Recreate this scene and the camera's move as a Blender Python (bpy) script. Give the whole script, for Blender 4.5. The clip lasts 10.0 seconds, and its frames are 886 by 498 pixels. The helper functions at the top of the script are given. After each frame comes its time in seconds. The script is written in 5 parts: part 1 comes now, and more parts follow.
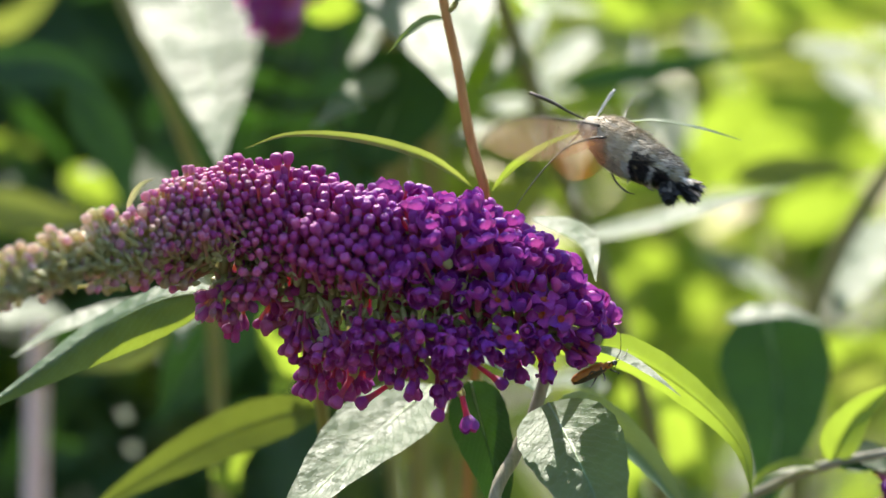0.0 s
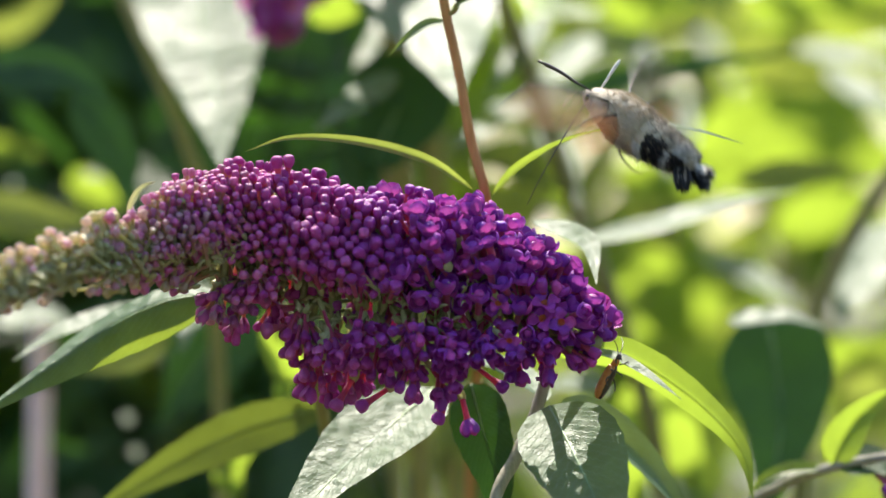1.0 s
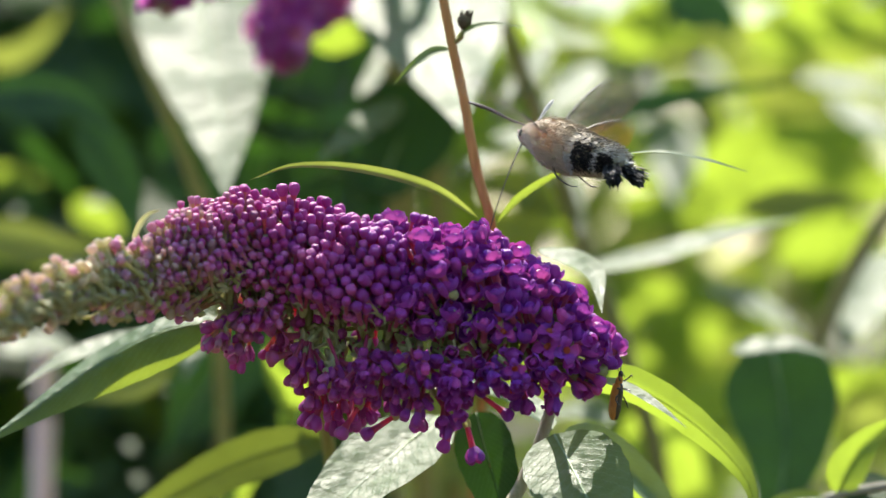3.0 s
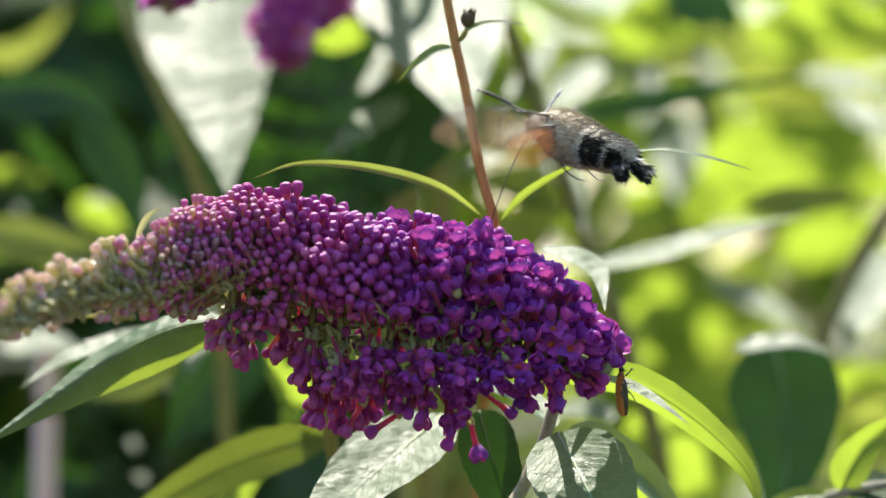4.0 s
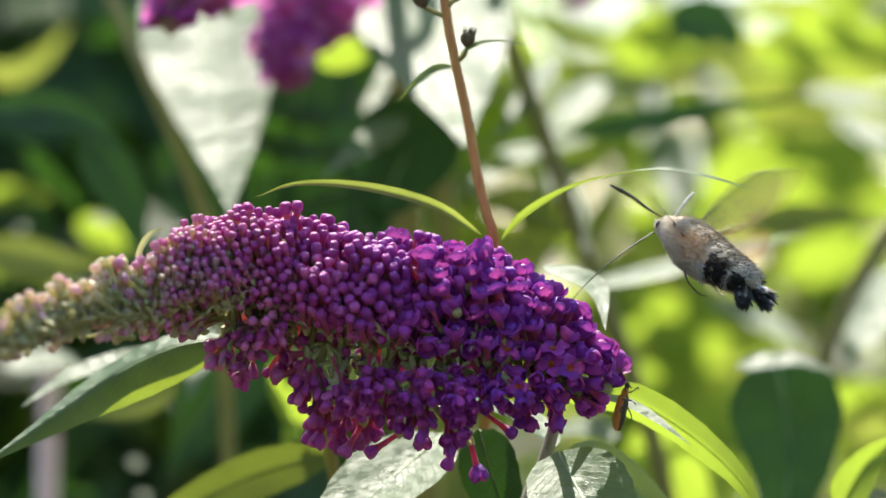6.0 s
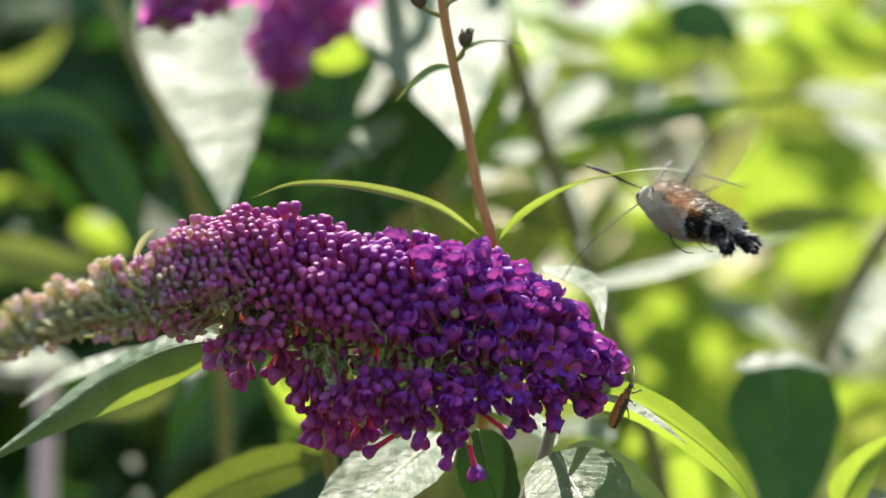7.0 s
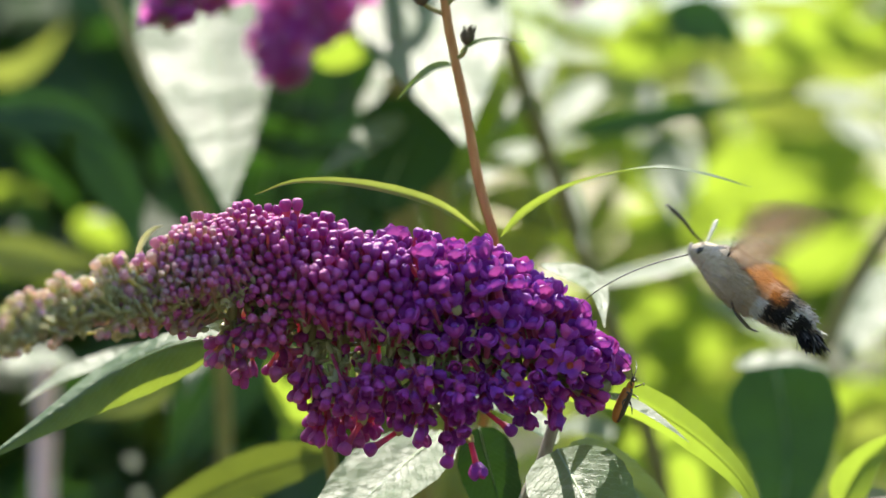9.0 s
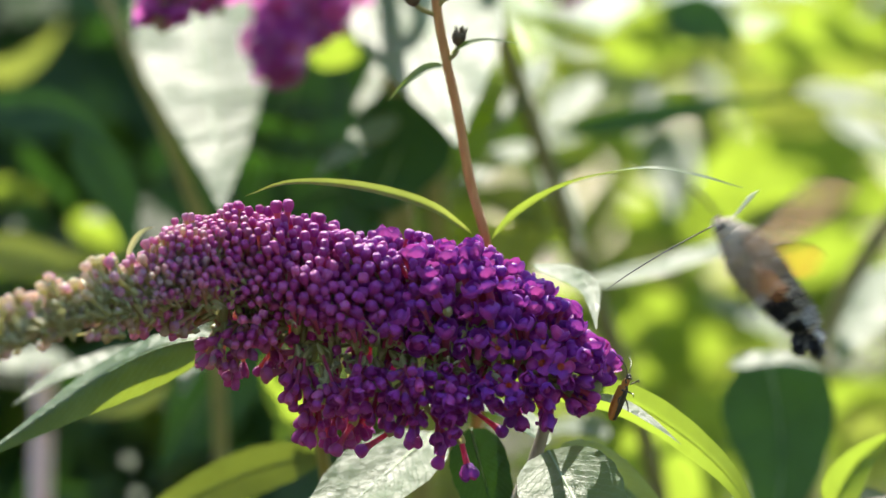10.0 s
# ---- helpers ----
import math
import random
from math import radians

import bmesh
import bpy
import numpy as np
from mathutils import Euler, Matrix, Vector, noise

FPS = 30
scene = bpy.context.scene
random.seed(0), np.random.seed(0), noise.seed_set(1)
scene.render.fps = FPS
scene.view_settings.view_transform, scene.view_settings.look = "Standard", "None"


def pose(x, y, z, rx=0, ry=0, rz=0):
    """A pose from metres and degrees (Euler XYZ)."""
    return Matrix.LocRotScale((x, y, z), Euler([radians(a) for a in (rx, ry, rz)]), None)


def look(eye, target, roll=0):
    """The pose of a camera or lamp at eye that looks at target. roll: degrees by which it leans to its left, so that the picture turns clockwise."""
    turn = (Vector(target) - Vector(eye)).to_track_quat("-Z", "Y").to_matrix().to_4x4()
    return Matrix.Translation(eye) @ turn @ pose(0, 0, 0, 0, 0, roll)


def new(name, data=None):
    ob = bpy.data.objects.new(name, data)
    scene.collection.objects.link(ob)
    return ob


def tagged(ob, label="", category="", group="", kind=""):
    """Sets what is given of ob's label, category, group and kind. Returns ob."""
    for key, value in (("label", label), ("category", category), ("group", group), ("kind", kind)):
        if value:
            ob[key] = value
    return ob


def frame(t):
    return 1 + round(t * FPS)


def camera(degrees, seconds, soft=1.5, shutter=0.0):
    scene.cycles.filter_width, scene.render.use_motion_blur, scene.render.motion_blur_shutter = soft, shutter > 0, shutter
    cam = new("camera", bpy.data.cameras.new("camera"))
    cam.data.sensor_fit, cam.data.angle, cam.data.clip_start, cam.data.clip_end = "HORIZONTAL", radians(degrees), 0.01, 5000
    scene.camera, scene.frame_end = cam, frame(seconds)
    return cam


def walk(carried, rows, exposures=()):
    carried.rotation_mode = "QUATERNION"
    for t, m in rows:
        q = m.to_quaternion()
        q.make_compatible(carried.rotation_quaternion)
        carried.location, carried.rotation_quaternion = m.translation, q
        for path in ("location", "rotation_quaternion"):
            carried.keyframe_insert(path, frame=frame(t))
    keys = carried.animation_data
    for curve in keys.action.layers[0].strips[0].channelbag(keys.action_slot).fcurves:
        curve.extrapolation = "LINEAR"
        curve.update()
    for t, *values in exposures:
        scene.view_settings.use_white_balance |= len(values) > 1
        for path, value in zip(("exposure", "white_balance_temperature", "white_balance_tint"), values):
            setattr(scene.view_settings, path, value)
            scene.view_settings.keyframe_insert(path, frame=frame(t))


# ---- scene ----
import collections
import itertools

# The camera, held by hand at about arm's length and a half from the flower spike.
cam = camera(11.74, 10.0, soft=1.6, shutter=0.9)
cam.data.dof.use_dof = True
cam.data.dof.focus_distance = 0.895
cam.data.dof.aperture_fstop = 7.0
cam.data.dof.aperture_blades = 0
EXPOSURE = 1.3
walk(cam, [
    (0.0, pose(-0.00335, -0.9, 1.29863, 89.4375, -0.0275, -0.3412)),
    (0.5, pose(-0.00182, -0.9, 1.29879, 89.4369, -0.0710, -0.2456)),
    (1.0, pose(-0.00078, -0.9, 1.29851, 89.4859, -0.0468, -0.1698)),
    (1.5, pose(-0.00457, -0.9, 1.29681, 89.6439, -0.1248, -0.3611)),
    (2.0, pose(-0.00589, -0.9, 1.29527, 89.8464, -0.1257, -0.4269)),
    (2.5, pose(-0.00214, -0.9, 1.29688, 89.8923, -0.1345, -0.2179)),
    (4.0, pose(-0.00375, -0.9, 1.29897, 89.8055, -0.0590, -0.2424)),
    (4.5, pose(-0.00253, -0.9, 1.29956, 89.8259, -0.0628, -0.1647)),
    (5.0, pose(0.00174, -0.9, 1.30321, 89.7573, 0.0455, 0.0788)),
    (5.5, pose(0.00000, -0.9, 1.30000, 90.0000, 0.0000, 0.0000)),
    (7.0, pose(-0.00159, -0.9, 1.30045, 89.9727, 0.0119, -0.1339)),
    (7.5, pose(0.00008, -0.9, 1.30209, 89.8696, 0.0218, -0.0634)),
    (8.0, pose(-0.00096, -0.9, 1.29985, 89.9893, -0.0264, -0.1107)),
    (8.5, pose(-0.00485, -0.9, 1.29848, 90.0609, -0.0274, -0.3105)),
    (9.0, pose(-0.00447, -0.9, 1.29864, 90.0548, -0.0710, -0.2926)),
    (9.5, pose(0.00192, -0.9, 1.30093, 89.9357, -0.1361, 0.0307)),
    (10.0, pose(0.00167, -0.9, 1.30099, 89.9204, -0.0398, -0.0194)),
], exposures=[(0.0, EXPOSURE), (10.0, EXPOSURE)])

# ---- light: a high sun behind the flowers, and the sky ----
SUN = Vector((-0.08, 0.56, 0.82)).normalized()
sun_data = bpy.data.lights.new("sun", "SUN")
sun_data.energy, sun_data.angle, sun_data.color = 4.7, radians(0.55), (1.0, 0.93, 0.80)
sun = new("sun", sun_data)
sun.matrix_world = look(SUN * 20, (0, 0, 0))
world = bpy.data.worlds.new("sky")
world.use_nodes = True
scene.world = world
sky = world.node_tree.nodes.new("ShaderNodeTexSky")
sky.sky_type, sky.sun_disc = "NISHITA", False
sky.sun_elevation = math.asin(SUN.z)
sky.sun_rotation = math.atan2(SUN.x, SUN.y)
world.node_tree.links.new(sky.outputs[0], world.node_tree.nodes["Background"].inputs[0])
world.node_tree.nodes["Background"].inputs[1].default_value = 0.15


# ---- small tools ----
def sight(u, v, y):
    """The place y metres behind the spike's plane that a level look along +Y meets at u across and v down."""
    d = (0.9 + y) / 7625.0
    return Vector(((u - 784) * d, y, 1.3 - (v - 441) * d))


def obj(name, verts, faces, mats, parent=None, label="", smooth=True, idx=None, uvs=None, kind=""):
    me = bpy.data.meshes.new(name)
    me.from_pydata([tuple(v) for v in verts], [], faces)
    for m in (mats if isinstance(mats, (list, tuple)) else [mats]):
        me.materials.append(m)
    if idx is not None:
        me.polygons.foreach_set("material_index", np.asarray(idx, dtype=np.int32))
    if smooth:
        me.polygons.foreach_set("use_smooth", np.ones(len(me.polygons), dtype=bool))
    if uvs is not None:
        layer = me.uv_layers.new(name="UVMap")
        vi = np.empty(len(me.loops), dtype=np.int32)
        me.loops.foreach_get("vertex_index", vi)
        layer.data.foreach_set("uv", np.asarray(uvs, dtype=np.float32)[vi].ravel())
    me.update()
    ob = new(name, me)
    if parent is not None:
        ob.parent = parent
    return tagged(ob, label=label, kind=kind)


def thing(name, place, label, category, group="", kind=""):
    e = new(name)
    e.empty_display_size = 0.01
    e.location = place
    return tagged(e, label, category, group, kind)


def under(root, verts):
    """Points of the world in the space of a thing that only stands elsewhere."""
    return [Vector(v) - root.location for v in verts]


def spline(pts, n):
    """n + 1 points on a smooth curve through pts; long and short stretches may follow one another."""
    pts = [Vector(p) for p in pts]
    m, way = len(pts) - 1, []
    for i, p in enumerate(pts):
        a, c = pts[max(i - 1, 0)], pts[min(i + 1, m)]
        d = (c - a) / (2 if 0 < i < m else 1)
        most = 1.3 * min((p - a).length if i else 1e9, (c - p).length if i < m else 1e9)
        way.append(d * (most / d.length) if d.length > most else d)
    out = []
    for i in range(n + 1):
        k = min(int(i / n * m), m - 1)
        t = i / n * m - k
        b, c = pts[k], pts[k + 1]
        out.append(b * (2 * t ** 3 - 3 * t * t + 1) + way[k] * (t ** 3 - 2 * t * t + t) + c * (3 * t * t - 2 * t ** 3) + way[k + 1] * (t ** 3 - t * t))
    return out


def tube(path, radii, sides=8, wobble=0.0):
    """Verts and faces of a round rod along path."""
    verts, faces, n = [], [], len(path)
    for i, p in enumerate(path):
        t = (path[min(i + 1, n - 1)] - path[max(i - 1, 0)]).normalized()
        a = t.cross(Vector((0.3, -1, 0.2))).normalized()
        b = t.cross(a)
        r = radii[0] + (radii[1] - radii[0]) * i / (n - 1) if len(radii) == 2 else radii[i]
        for j in range(sides):
            q = 2 * math.pi * j / sides
            k = r * (1 + wobble * noise.noise(Vector((p.x, p.y, p.z)) * 300 + Vector((j, 0, 0))))
            verts.append(p + a * math.cos(q) * k + b * math.sin(q) * k)
    for i in range(n - 1):
        for j in range(sides):
            faces.append((i * sides + j, i * sides + (j + 1) % sides, (i + 1) * sides + (j + 1) % sides, (i + 1) * sides + j))
    faces.append(tuple(range(sides))[::-1])
    faces.append(tuple(range((n - 1) * sides, n * sides)))
    return verts, faces


class Heap:
    """Gathers many small pieces into one mesh."""

    def __init__(self):
        self.v, self.f, self.i, self.n = [], [], [], 0

    def add(self, verts, faces, idx=None):
        self.v.append(np.asarray(verts, dtype=float))
        self.f.extend([tuple(k + self.n for k in f) for f in faces])
        self.i.extend(idx if idx is not None else [0] * len(faces))
        self.n += len(verts)

    def obj(self, name, mats, parent, label="", kind="", smooth=True):
        v = np.concatenate(self.v)
        if parent is not None:
            v = v - np.array(parent.location)
        return obj(name, v.tolist(), self.f, mats, parent, label, smooth, self.i, kind=kind)


# ---- materials ----
class Nodes:
    def __init__(self, name):
        self.m = bpy.data.materials.new(name)
        self.m.use_nodes = True
        self.t = self.m.node_tree
        self.p = self.t.nodes["Principled BSDF"]
        self.out = self.t.nodes["Material Output"]

    def n(self, kind, **inputs):
        node = self.t.nodes.new("ShaderNode" + kind)
        for k, v in inputs.items():
            self.set(node, k.replace("_", " "), v)
        return node

    def set(self, node, key, v):
        if isinstance(v, bpy.types.NodeSocket):
            self.t.links.new(v, node.inputs[key])
        else:
            node.inputs[key].default_value = v

    def math(self, op, a, b=0.5, c=0.5):
        node = self.t.nodes.new("ShaderNodeMath")
        node.operation = op
        for i, v in enumerate((a, b, c)):
            self.set(node, i, v)
        return node.outputs[0]

    def noise(self, scale, vec=None, detail=4.0, rough=0.6):
        node = self.n("TexNoise", Scale=scale, Detail=detail, Roughness=rough)
        if vec is not None:
            self.set(node, "Vector", vec)
        return node.outputs[0]

    def mix(self, fac, a, b):
        node = self.t.nodes.new("ShaderNodeMix")
        node.data_type = "RGBA"
        self.set(node, 0, fac)
        self.set(node, 6, (*a, 1) if isinstance(a, tuple) else a)
        self.set(node, 7, (*b, 1) if isinstance(b, tuple) else b)
        return node.outputs[2]

    def ramp(self, fac, *stops):
        node = self.t.nodes.new("ShaderNodeValToRGB")
        e = node.color_ramp.elements
        while len(e) < len(stops):
            e.new(0.5)
        for k, (pos, col) in zip(e, stops):
            k.position, k.color = pos, (*col, 1) if len(col) == 3 else col
        self.set(node, 0, fac)
        return node.outputs[0]

    def span(self, v, a, b, lo=0.0, hi=1.0):
        node = self.n("MapRange")
        for i, k in enumerate((v, a, b, lo, hi)):
            self.set(node, i, k)
        return node.outputs[0]

    def bump(self, height, strength, distance):
        return self.n("Bump", Height=height, Strength=strength, Distance=distance).outputs[0]

    def thin(self, colour, share, normal=None):
        """Lets light shine through: a share of it is passed on instead of thrown back."""
        tr = self.n("BsdfTranslucent")
        self.set(tr, "Color", (*colour, 1) if isinstance(colour, tuple) else colour)
        if normal is not None:
            self.set(tr, "Normal", normal)
        mx = self.n("MixShader")
        self.set(mx, 0, share)
        self.t.links.new(self.p.outputs[0], mx.inputs[1])
        self.t.links.new(tr.outputs[0], mx.inputs[2])
        self.t.links.new(mx.outputs[0], self.out.inputs[0])


def leaf_material(name, dark, light, through_colour, share, rough, sheen=0.5):
    k = Nodes(name)
    uv = k.n("TexCoord").outputs["UV"]
    sep = k.n("SeparateXYZ", Vector=uv)
    along, across = sep.outputs[0], k.math("ABSOLUTE", sep.outputs[1])
    wob = k.noise(9.0, uv, 2.0)
    vein = k.math("ADD", k.math("MULTIPLY", along, 22.0), k.math("MULTIPLY", across, -5.0))
    vein = k.math("ADD", vein, k.math("MULTIPLY", wob, 1.1))
    vein = k.math("ABSOLUTE", k.math("SUBTRACT", k.math("FRACT", vein), 0.5))
    groove = k.span(vein, 0.0, 0.12, 1.0, 0.0)
    rib = k.span(across, 0.0, 0.05, 1.0, 0.0)
    lines = k.math("MAXIMUM", k.math("MULTIPLY", groove, 0.6), rib)
    pos = k.n("NewGeometry").outputs["Position"]
    mottle = k.noise(90.0, pos, 5.0)
    fine = k.noise(900.0, pos, 3.0)
    col = k.mix(k.span(mottle, 0.3, 0.7), dark, light)
    col = k.mix(k.math("MULTIPLY", lines, 0.45), col, tuple(min(1, c * 2.2 + 0.02) for c in light))
    k.set(k.p, "Base Color", col)
    k.set(k.p, "Roughness", k.span(mottle, 0.3, 0.7, rough - 0.09, rough + 0.14))
    k.set(k.p, "Specular IOR Level", sheen)
    quilt = k.n("TexVoronoi", Vector=pos, Scale=330.0)
    quilt.feature = "SMOOTH_F1"
    height = k.math("ADD", k.math("ADD", k.math("MULTIPLY", lines, -0.14), k.math("MULTIPLY", quilt.outputs["Distance"], -0.9)), k.math("ADD", k.math("MULTIPLY", mottle, 1.2), k.math("MULTIPLY", fine, 0.25)))
    bump = k.bump(height, 0.6, 0.0011)
    k.set(k.p, "Normal", bump)
    tcol = k.mix(k.span(mottle, 0.25, 0.75), tuple(c * 0.75 for c in through_colour), through_colour)
    tcol = k.mix(k.math("MULTIPLY", lines, 0.35), tcol, tuple(c * 0.5 for c in through_colour))
    k.thin(tcol, share)
    return k.m


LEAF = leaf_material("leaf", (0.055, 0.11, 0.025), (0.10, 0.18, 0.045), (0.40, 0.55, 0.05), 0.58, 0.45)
# darker, less translucent copy of the leaf: shade put into its colour
LEAF_SHADE = leaf_material("leaf_shade", (0.018, 0.050, 0.014), (0.038, 0.085, 0.022), (0.08, 0.22, 0.02), 0.22, 0.52, 0.28)
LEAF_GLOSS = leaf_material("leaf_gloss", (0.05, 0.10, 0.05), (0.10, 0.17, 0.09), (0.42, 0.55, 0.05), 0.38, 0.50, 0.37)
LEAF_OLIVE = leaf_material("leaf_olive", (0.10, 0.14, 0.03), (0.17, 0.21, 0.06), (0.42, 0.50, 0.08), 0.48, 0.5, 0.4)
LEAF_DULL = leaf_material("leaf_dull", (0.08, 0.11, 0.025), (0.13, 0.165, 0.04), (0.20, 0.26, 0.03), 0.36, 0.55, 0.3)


def stalk_material(name, a, b, rough=0.6, glow=None):
    k = Nodes(name)
    pos = k.n("NewGeometry").outputs["Position"]
    mp = k.n("Mapping", Vector=pos)
    mp.inputs["Scale"].default_value = (900, 900, 90)
    grain = k.noise(1.0, mp.outputs[0], 4.0)
    patch = k.noise(70.0, pos, 3.0)
    col = k.mix(k.span(k.math("ADD", k.math("MULTIPLY", grain, 0.5), k.math("MULTIPLY", patch, 0.5)), 0.35, 0.65), a, b)
    k.set(k.p, "Base Color", col)
    k.set(k.p, "Roughness", rough)
    k.set(k.p, "Normal", k.bump(grain, 0.5, 0.0003))
    if glow:
        k.thin(glow, 0.35)
    return k.m


STALK_RED = stalk_material("stalk_red", (0.42, 0.17, 0.05), (0.60, 0.30, 0.09))
STALK_GREY = stalk_material("stalk_grey", (0.20, 0.19, 0.12), (0.44, 0.40, 0.32), 0.75)
STALK_OLIVE = stalk_material("stalk_olive", (0.20, 0.19, 0.04), (0.32, 0.28, 0.08))
STALK_DARK = stalk_material("stalk_dark", (0.15, 0.145, 0.03), (0.24, 0.21, 0.06))
CANE_PINK = stalk_material("cane", (0.80, 0.55, 0.55), (0.92, 0.70, 0.68))
BUD_BROWN = stalk_material("bud_brown", (0.06, 0.045, 0.02), (0.14, 0.11, 0.05), 0.8)
CALYX = stalk_material("calyx", (0.28, 0.29, 0.12), (0.52, 0.49, 0.30), 0.38, (0.70, 0.68, 0.26))
RIB = stalk_material("rib", (0.16, 0.26, 0.08), (0.26, 0.36, 0.14), 0.5)


def petal_material(name, ages=True):
    """Violet petals; where the spike still ripens (ages), towards its tip, the buds are pale and greenish."""
    k = Nodes(name)
    geo = k.n("NewGeometry")
    rnd = k.math("FRACT", k.math("ADD", geo.outputs["Random Per Island"], k.n("ObjectInfo").outputs["Random"]))
    pos = geo.outputs["Position"]
    blotch = k.noise(420.0, pos, 3.0)
    if ages:
        x = k.n("SeparateXYZ", Vector=pos).outputs[0]
        ripe = k.ramp(rnd, (0.0, (0.21, 0.032, 0.42)), (0.5, (0.32, 0.040, 0.42)), (0.85, (0.45, 0.050, 0.38)), (1.0, (0.60, 0.08, 0.38)))
        young = k.ramp(rnd, (0.0, (0.28, 0.03, 0.23)), (0.6, (0.46, 0.06, 0.31)), (1.0, (0.72, 0.24, 0.46)))
        tip = k.ramp(rnd, (0.0, (0.62, 0.62, 0.42)), (0.5, (0.80, 0.70, 0.62)), (1.0, (0.88, 0.78, 0.82)))
        glow_tip = k.mix(rnd, (0.80, 0.74, 0.40), (0.92, 0.66, 0.66))
        jit = k.math("ADD", x, k.math("MULTIPLY", k.math("SUBTRACT", rnd, 0.5), 0.024))
        is_ripe, is_tip = k.span(jit, -0.032, 0.004), k.span(jit, -0.072, -0.046)
        col = k.mix(is_ripe, young, ripe)
        col = k.mix(is_tip, tip, col)
        warm = k.mix(is_ripe, (0.92, 0.22, 0.50), (0.78, 0.13, 0.54))
        glow = k.mix(is_tip, glow_tip, k.mix(0.55, col, warm))
        share = k.math("SUBTRACT", 0.58, k.math("ADD", k.math("MULTIPLY", is_tip, 0.33), k.math("MULTIPLY", is_ripe, 0.03)))
    else:
        col = k.ramp(rnd, (0.0, (0.42, 0.07, 0.40)), (0.5, (0.58, 0.13, 0.50)), (1.0, (0.74, 0.30, 0.64)))
        glow = k.mix(0.5, col, (0.92, 0.16, 0.62))
        share = 0.48
    col = k.mix(k.span(blotch, 0.35, 0.7, 0.0, 0.3), col, (0.15, 0.035, 0.26))
    k.set(k.p, "Base Color", col)
    rough = k.span(blotch, 0.3, 0.7, 0.34, 0.55)
    if ages:
        rough = k.math("SUBTRACT", rough, k.math("MULTIPLY", k.math("SUBTRACT", 1.0, is_tip), 0.1))
    k.set(k.p, "Roughness", rough)
    k.set(k.p, "Specular IOR Level", 0.38)
    k.set(k.p, "Sheen Weight", 0.08)
    k.set(k.p, "Sheen Roughness", 0.35)
    k.set(k.p, "Sheen Tint", (1.0, 0.80, 0.92, 1))
    fine = k.noise(2600.0, pos, 2.0)
    k.set(k.p, "Normal", k.bump(k.math("ADD", fine, k.math("MULTIPLY", blotch, 1.6)), 0.65, 0.0004))
    k.set(k.p, "Subsurface Weight", 0.35)
    k.p.inputs["Subsurface Radius"].default_value = (1.0, 0.18, 0.6)
    k.set(k.p, "Subsurface Scale", 0.0011)
    k.thin(glow, share)
    return k.m


PETAL = petal_material("petal")
PETAL_PINK = petal_material("petal_pink", False)


def plain(name, a, b, rough, scale, bump=0.3, share=0.0, through_colour=(0, 0, 0), metal=0.0):
    k = Nodes(name)
    pos = k.n("TexCoord").outputs["Object"]
    f = k.noise(scale, pos, 4.0)
    k.set(k.p, "Base Color", k.mix(k.span(f, 0.3, 0.7), a, b))
    k.set(k.p, "Roughness", rough)
    k.set(k.p, "Metallic", metal)
    if bump:
        k.set(k.p, "Normal", k.bump(k.noise(scale * 4, pos, 3.0), bump, 0.0004))
    if share:
        k.thin(through_colour, share)
    return k.m


THROAT = plain("throat", (0.42, 0.07, 0.06), (0.60, 0.16, 0.03), 0.5, 900, 0.2, 0.4, (0.9, 0.12, 0.03))


def tube_material(name, ages=True):
    """The florets' slim tubes: wine red, green in the young buds at the spike's tip."""
    k = Nodes(name)
    pos = k.n("NewGeometry").outputs["Position"]
    f = k.noise(700.0, pos, 3.0)
    col = k.mix(k.span(f, 0.3, 0.7), (0.36, 0.035, 0.16), (0.54, 0.08, 0.24))
    glow = k.mix(0.5, col, (0.95, 0.14, 0.10))
    if ages:
        x = k.n("SeparateXYZ", Vector=pos).outputs[0]
        young = k.mix(k.span(f, 0.3, 0.7), (0.30, 0.30, 0.12), (0.50, 0.45, 0.24))
        ripe = k.span(x, -0.062, -0.028)
        col = k.mix(ripe, young, col)
        glow = k.mix(ripe, (0.75, 0.70, 0.25), glow)
    k.set(k.p, "Base Color", col)
    k.set(k.p, "Roughness", 0.5)
    k.set(k.p, "Sheen Weight", 0.4)
    k.set(k.p, "Normal", k.bump(f, 0.3, 0.0003))
    k.thin(glow, 0.48)
    return k.m


TUBE_RED = tube_material("flower_tube")
TUBE_PINK = tube_material("flower_tube_pink", False)
SOIL = plain("soil", (0.05, 0.035, 0.02), (0.10, 0.075, 0.045), 0.95, 40, 0.8)

# ---- ground ----
GROUND = obj("ground", [(-400, -400, 0), (400, -400, 0), (400, 400, 0), (-400, 400, 0)], [(0, 1, 2, 3)], SOIL,
             label="dark garden soil under the flowering bushes", kind="structure")
tagged(GROUND, category="ground")


GLARE = (SUN + Vector((0, -1, 0))).normalized()      # a leaf that faces this way throws the sun at the camera


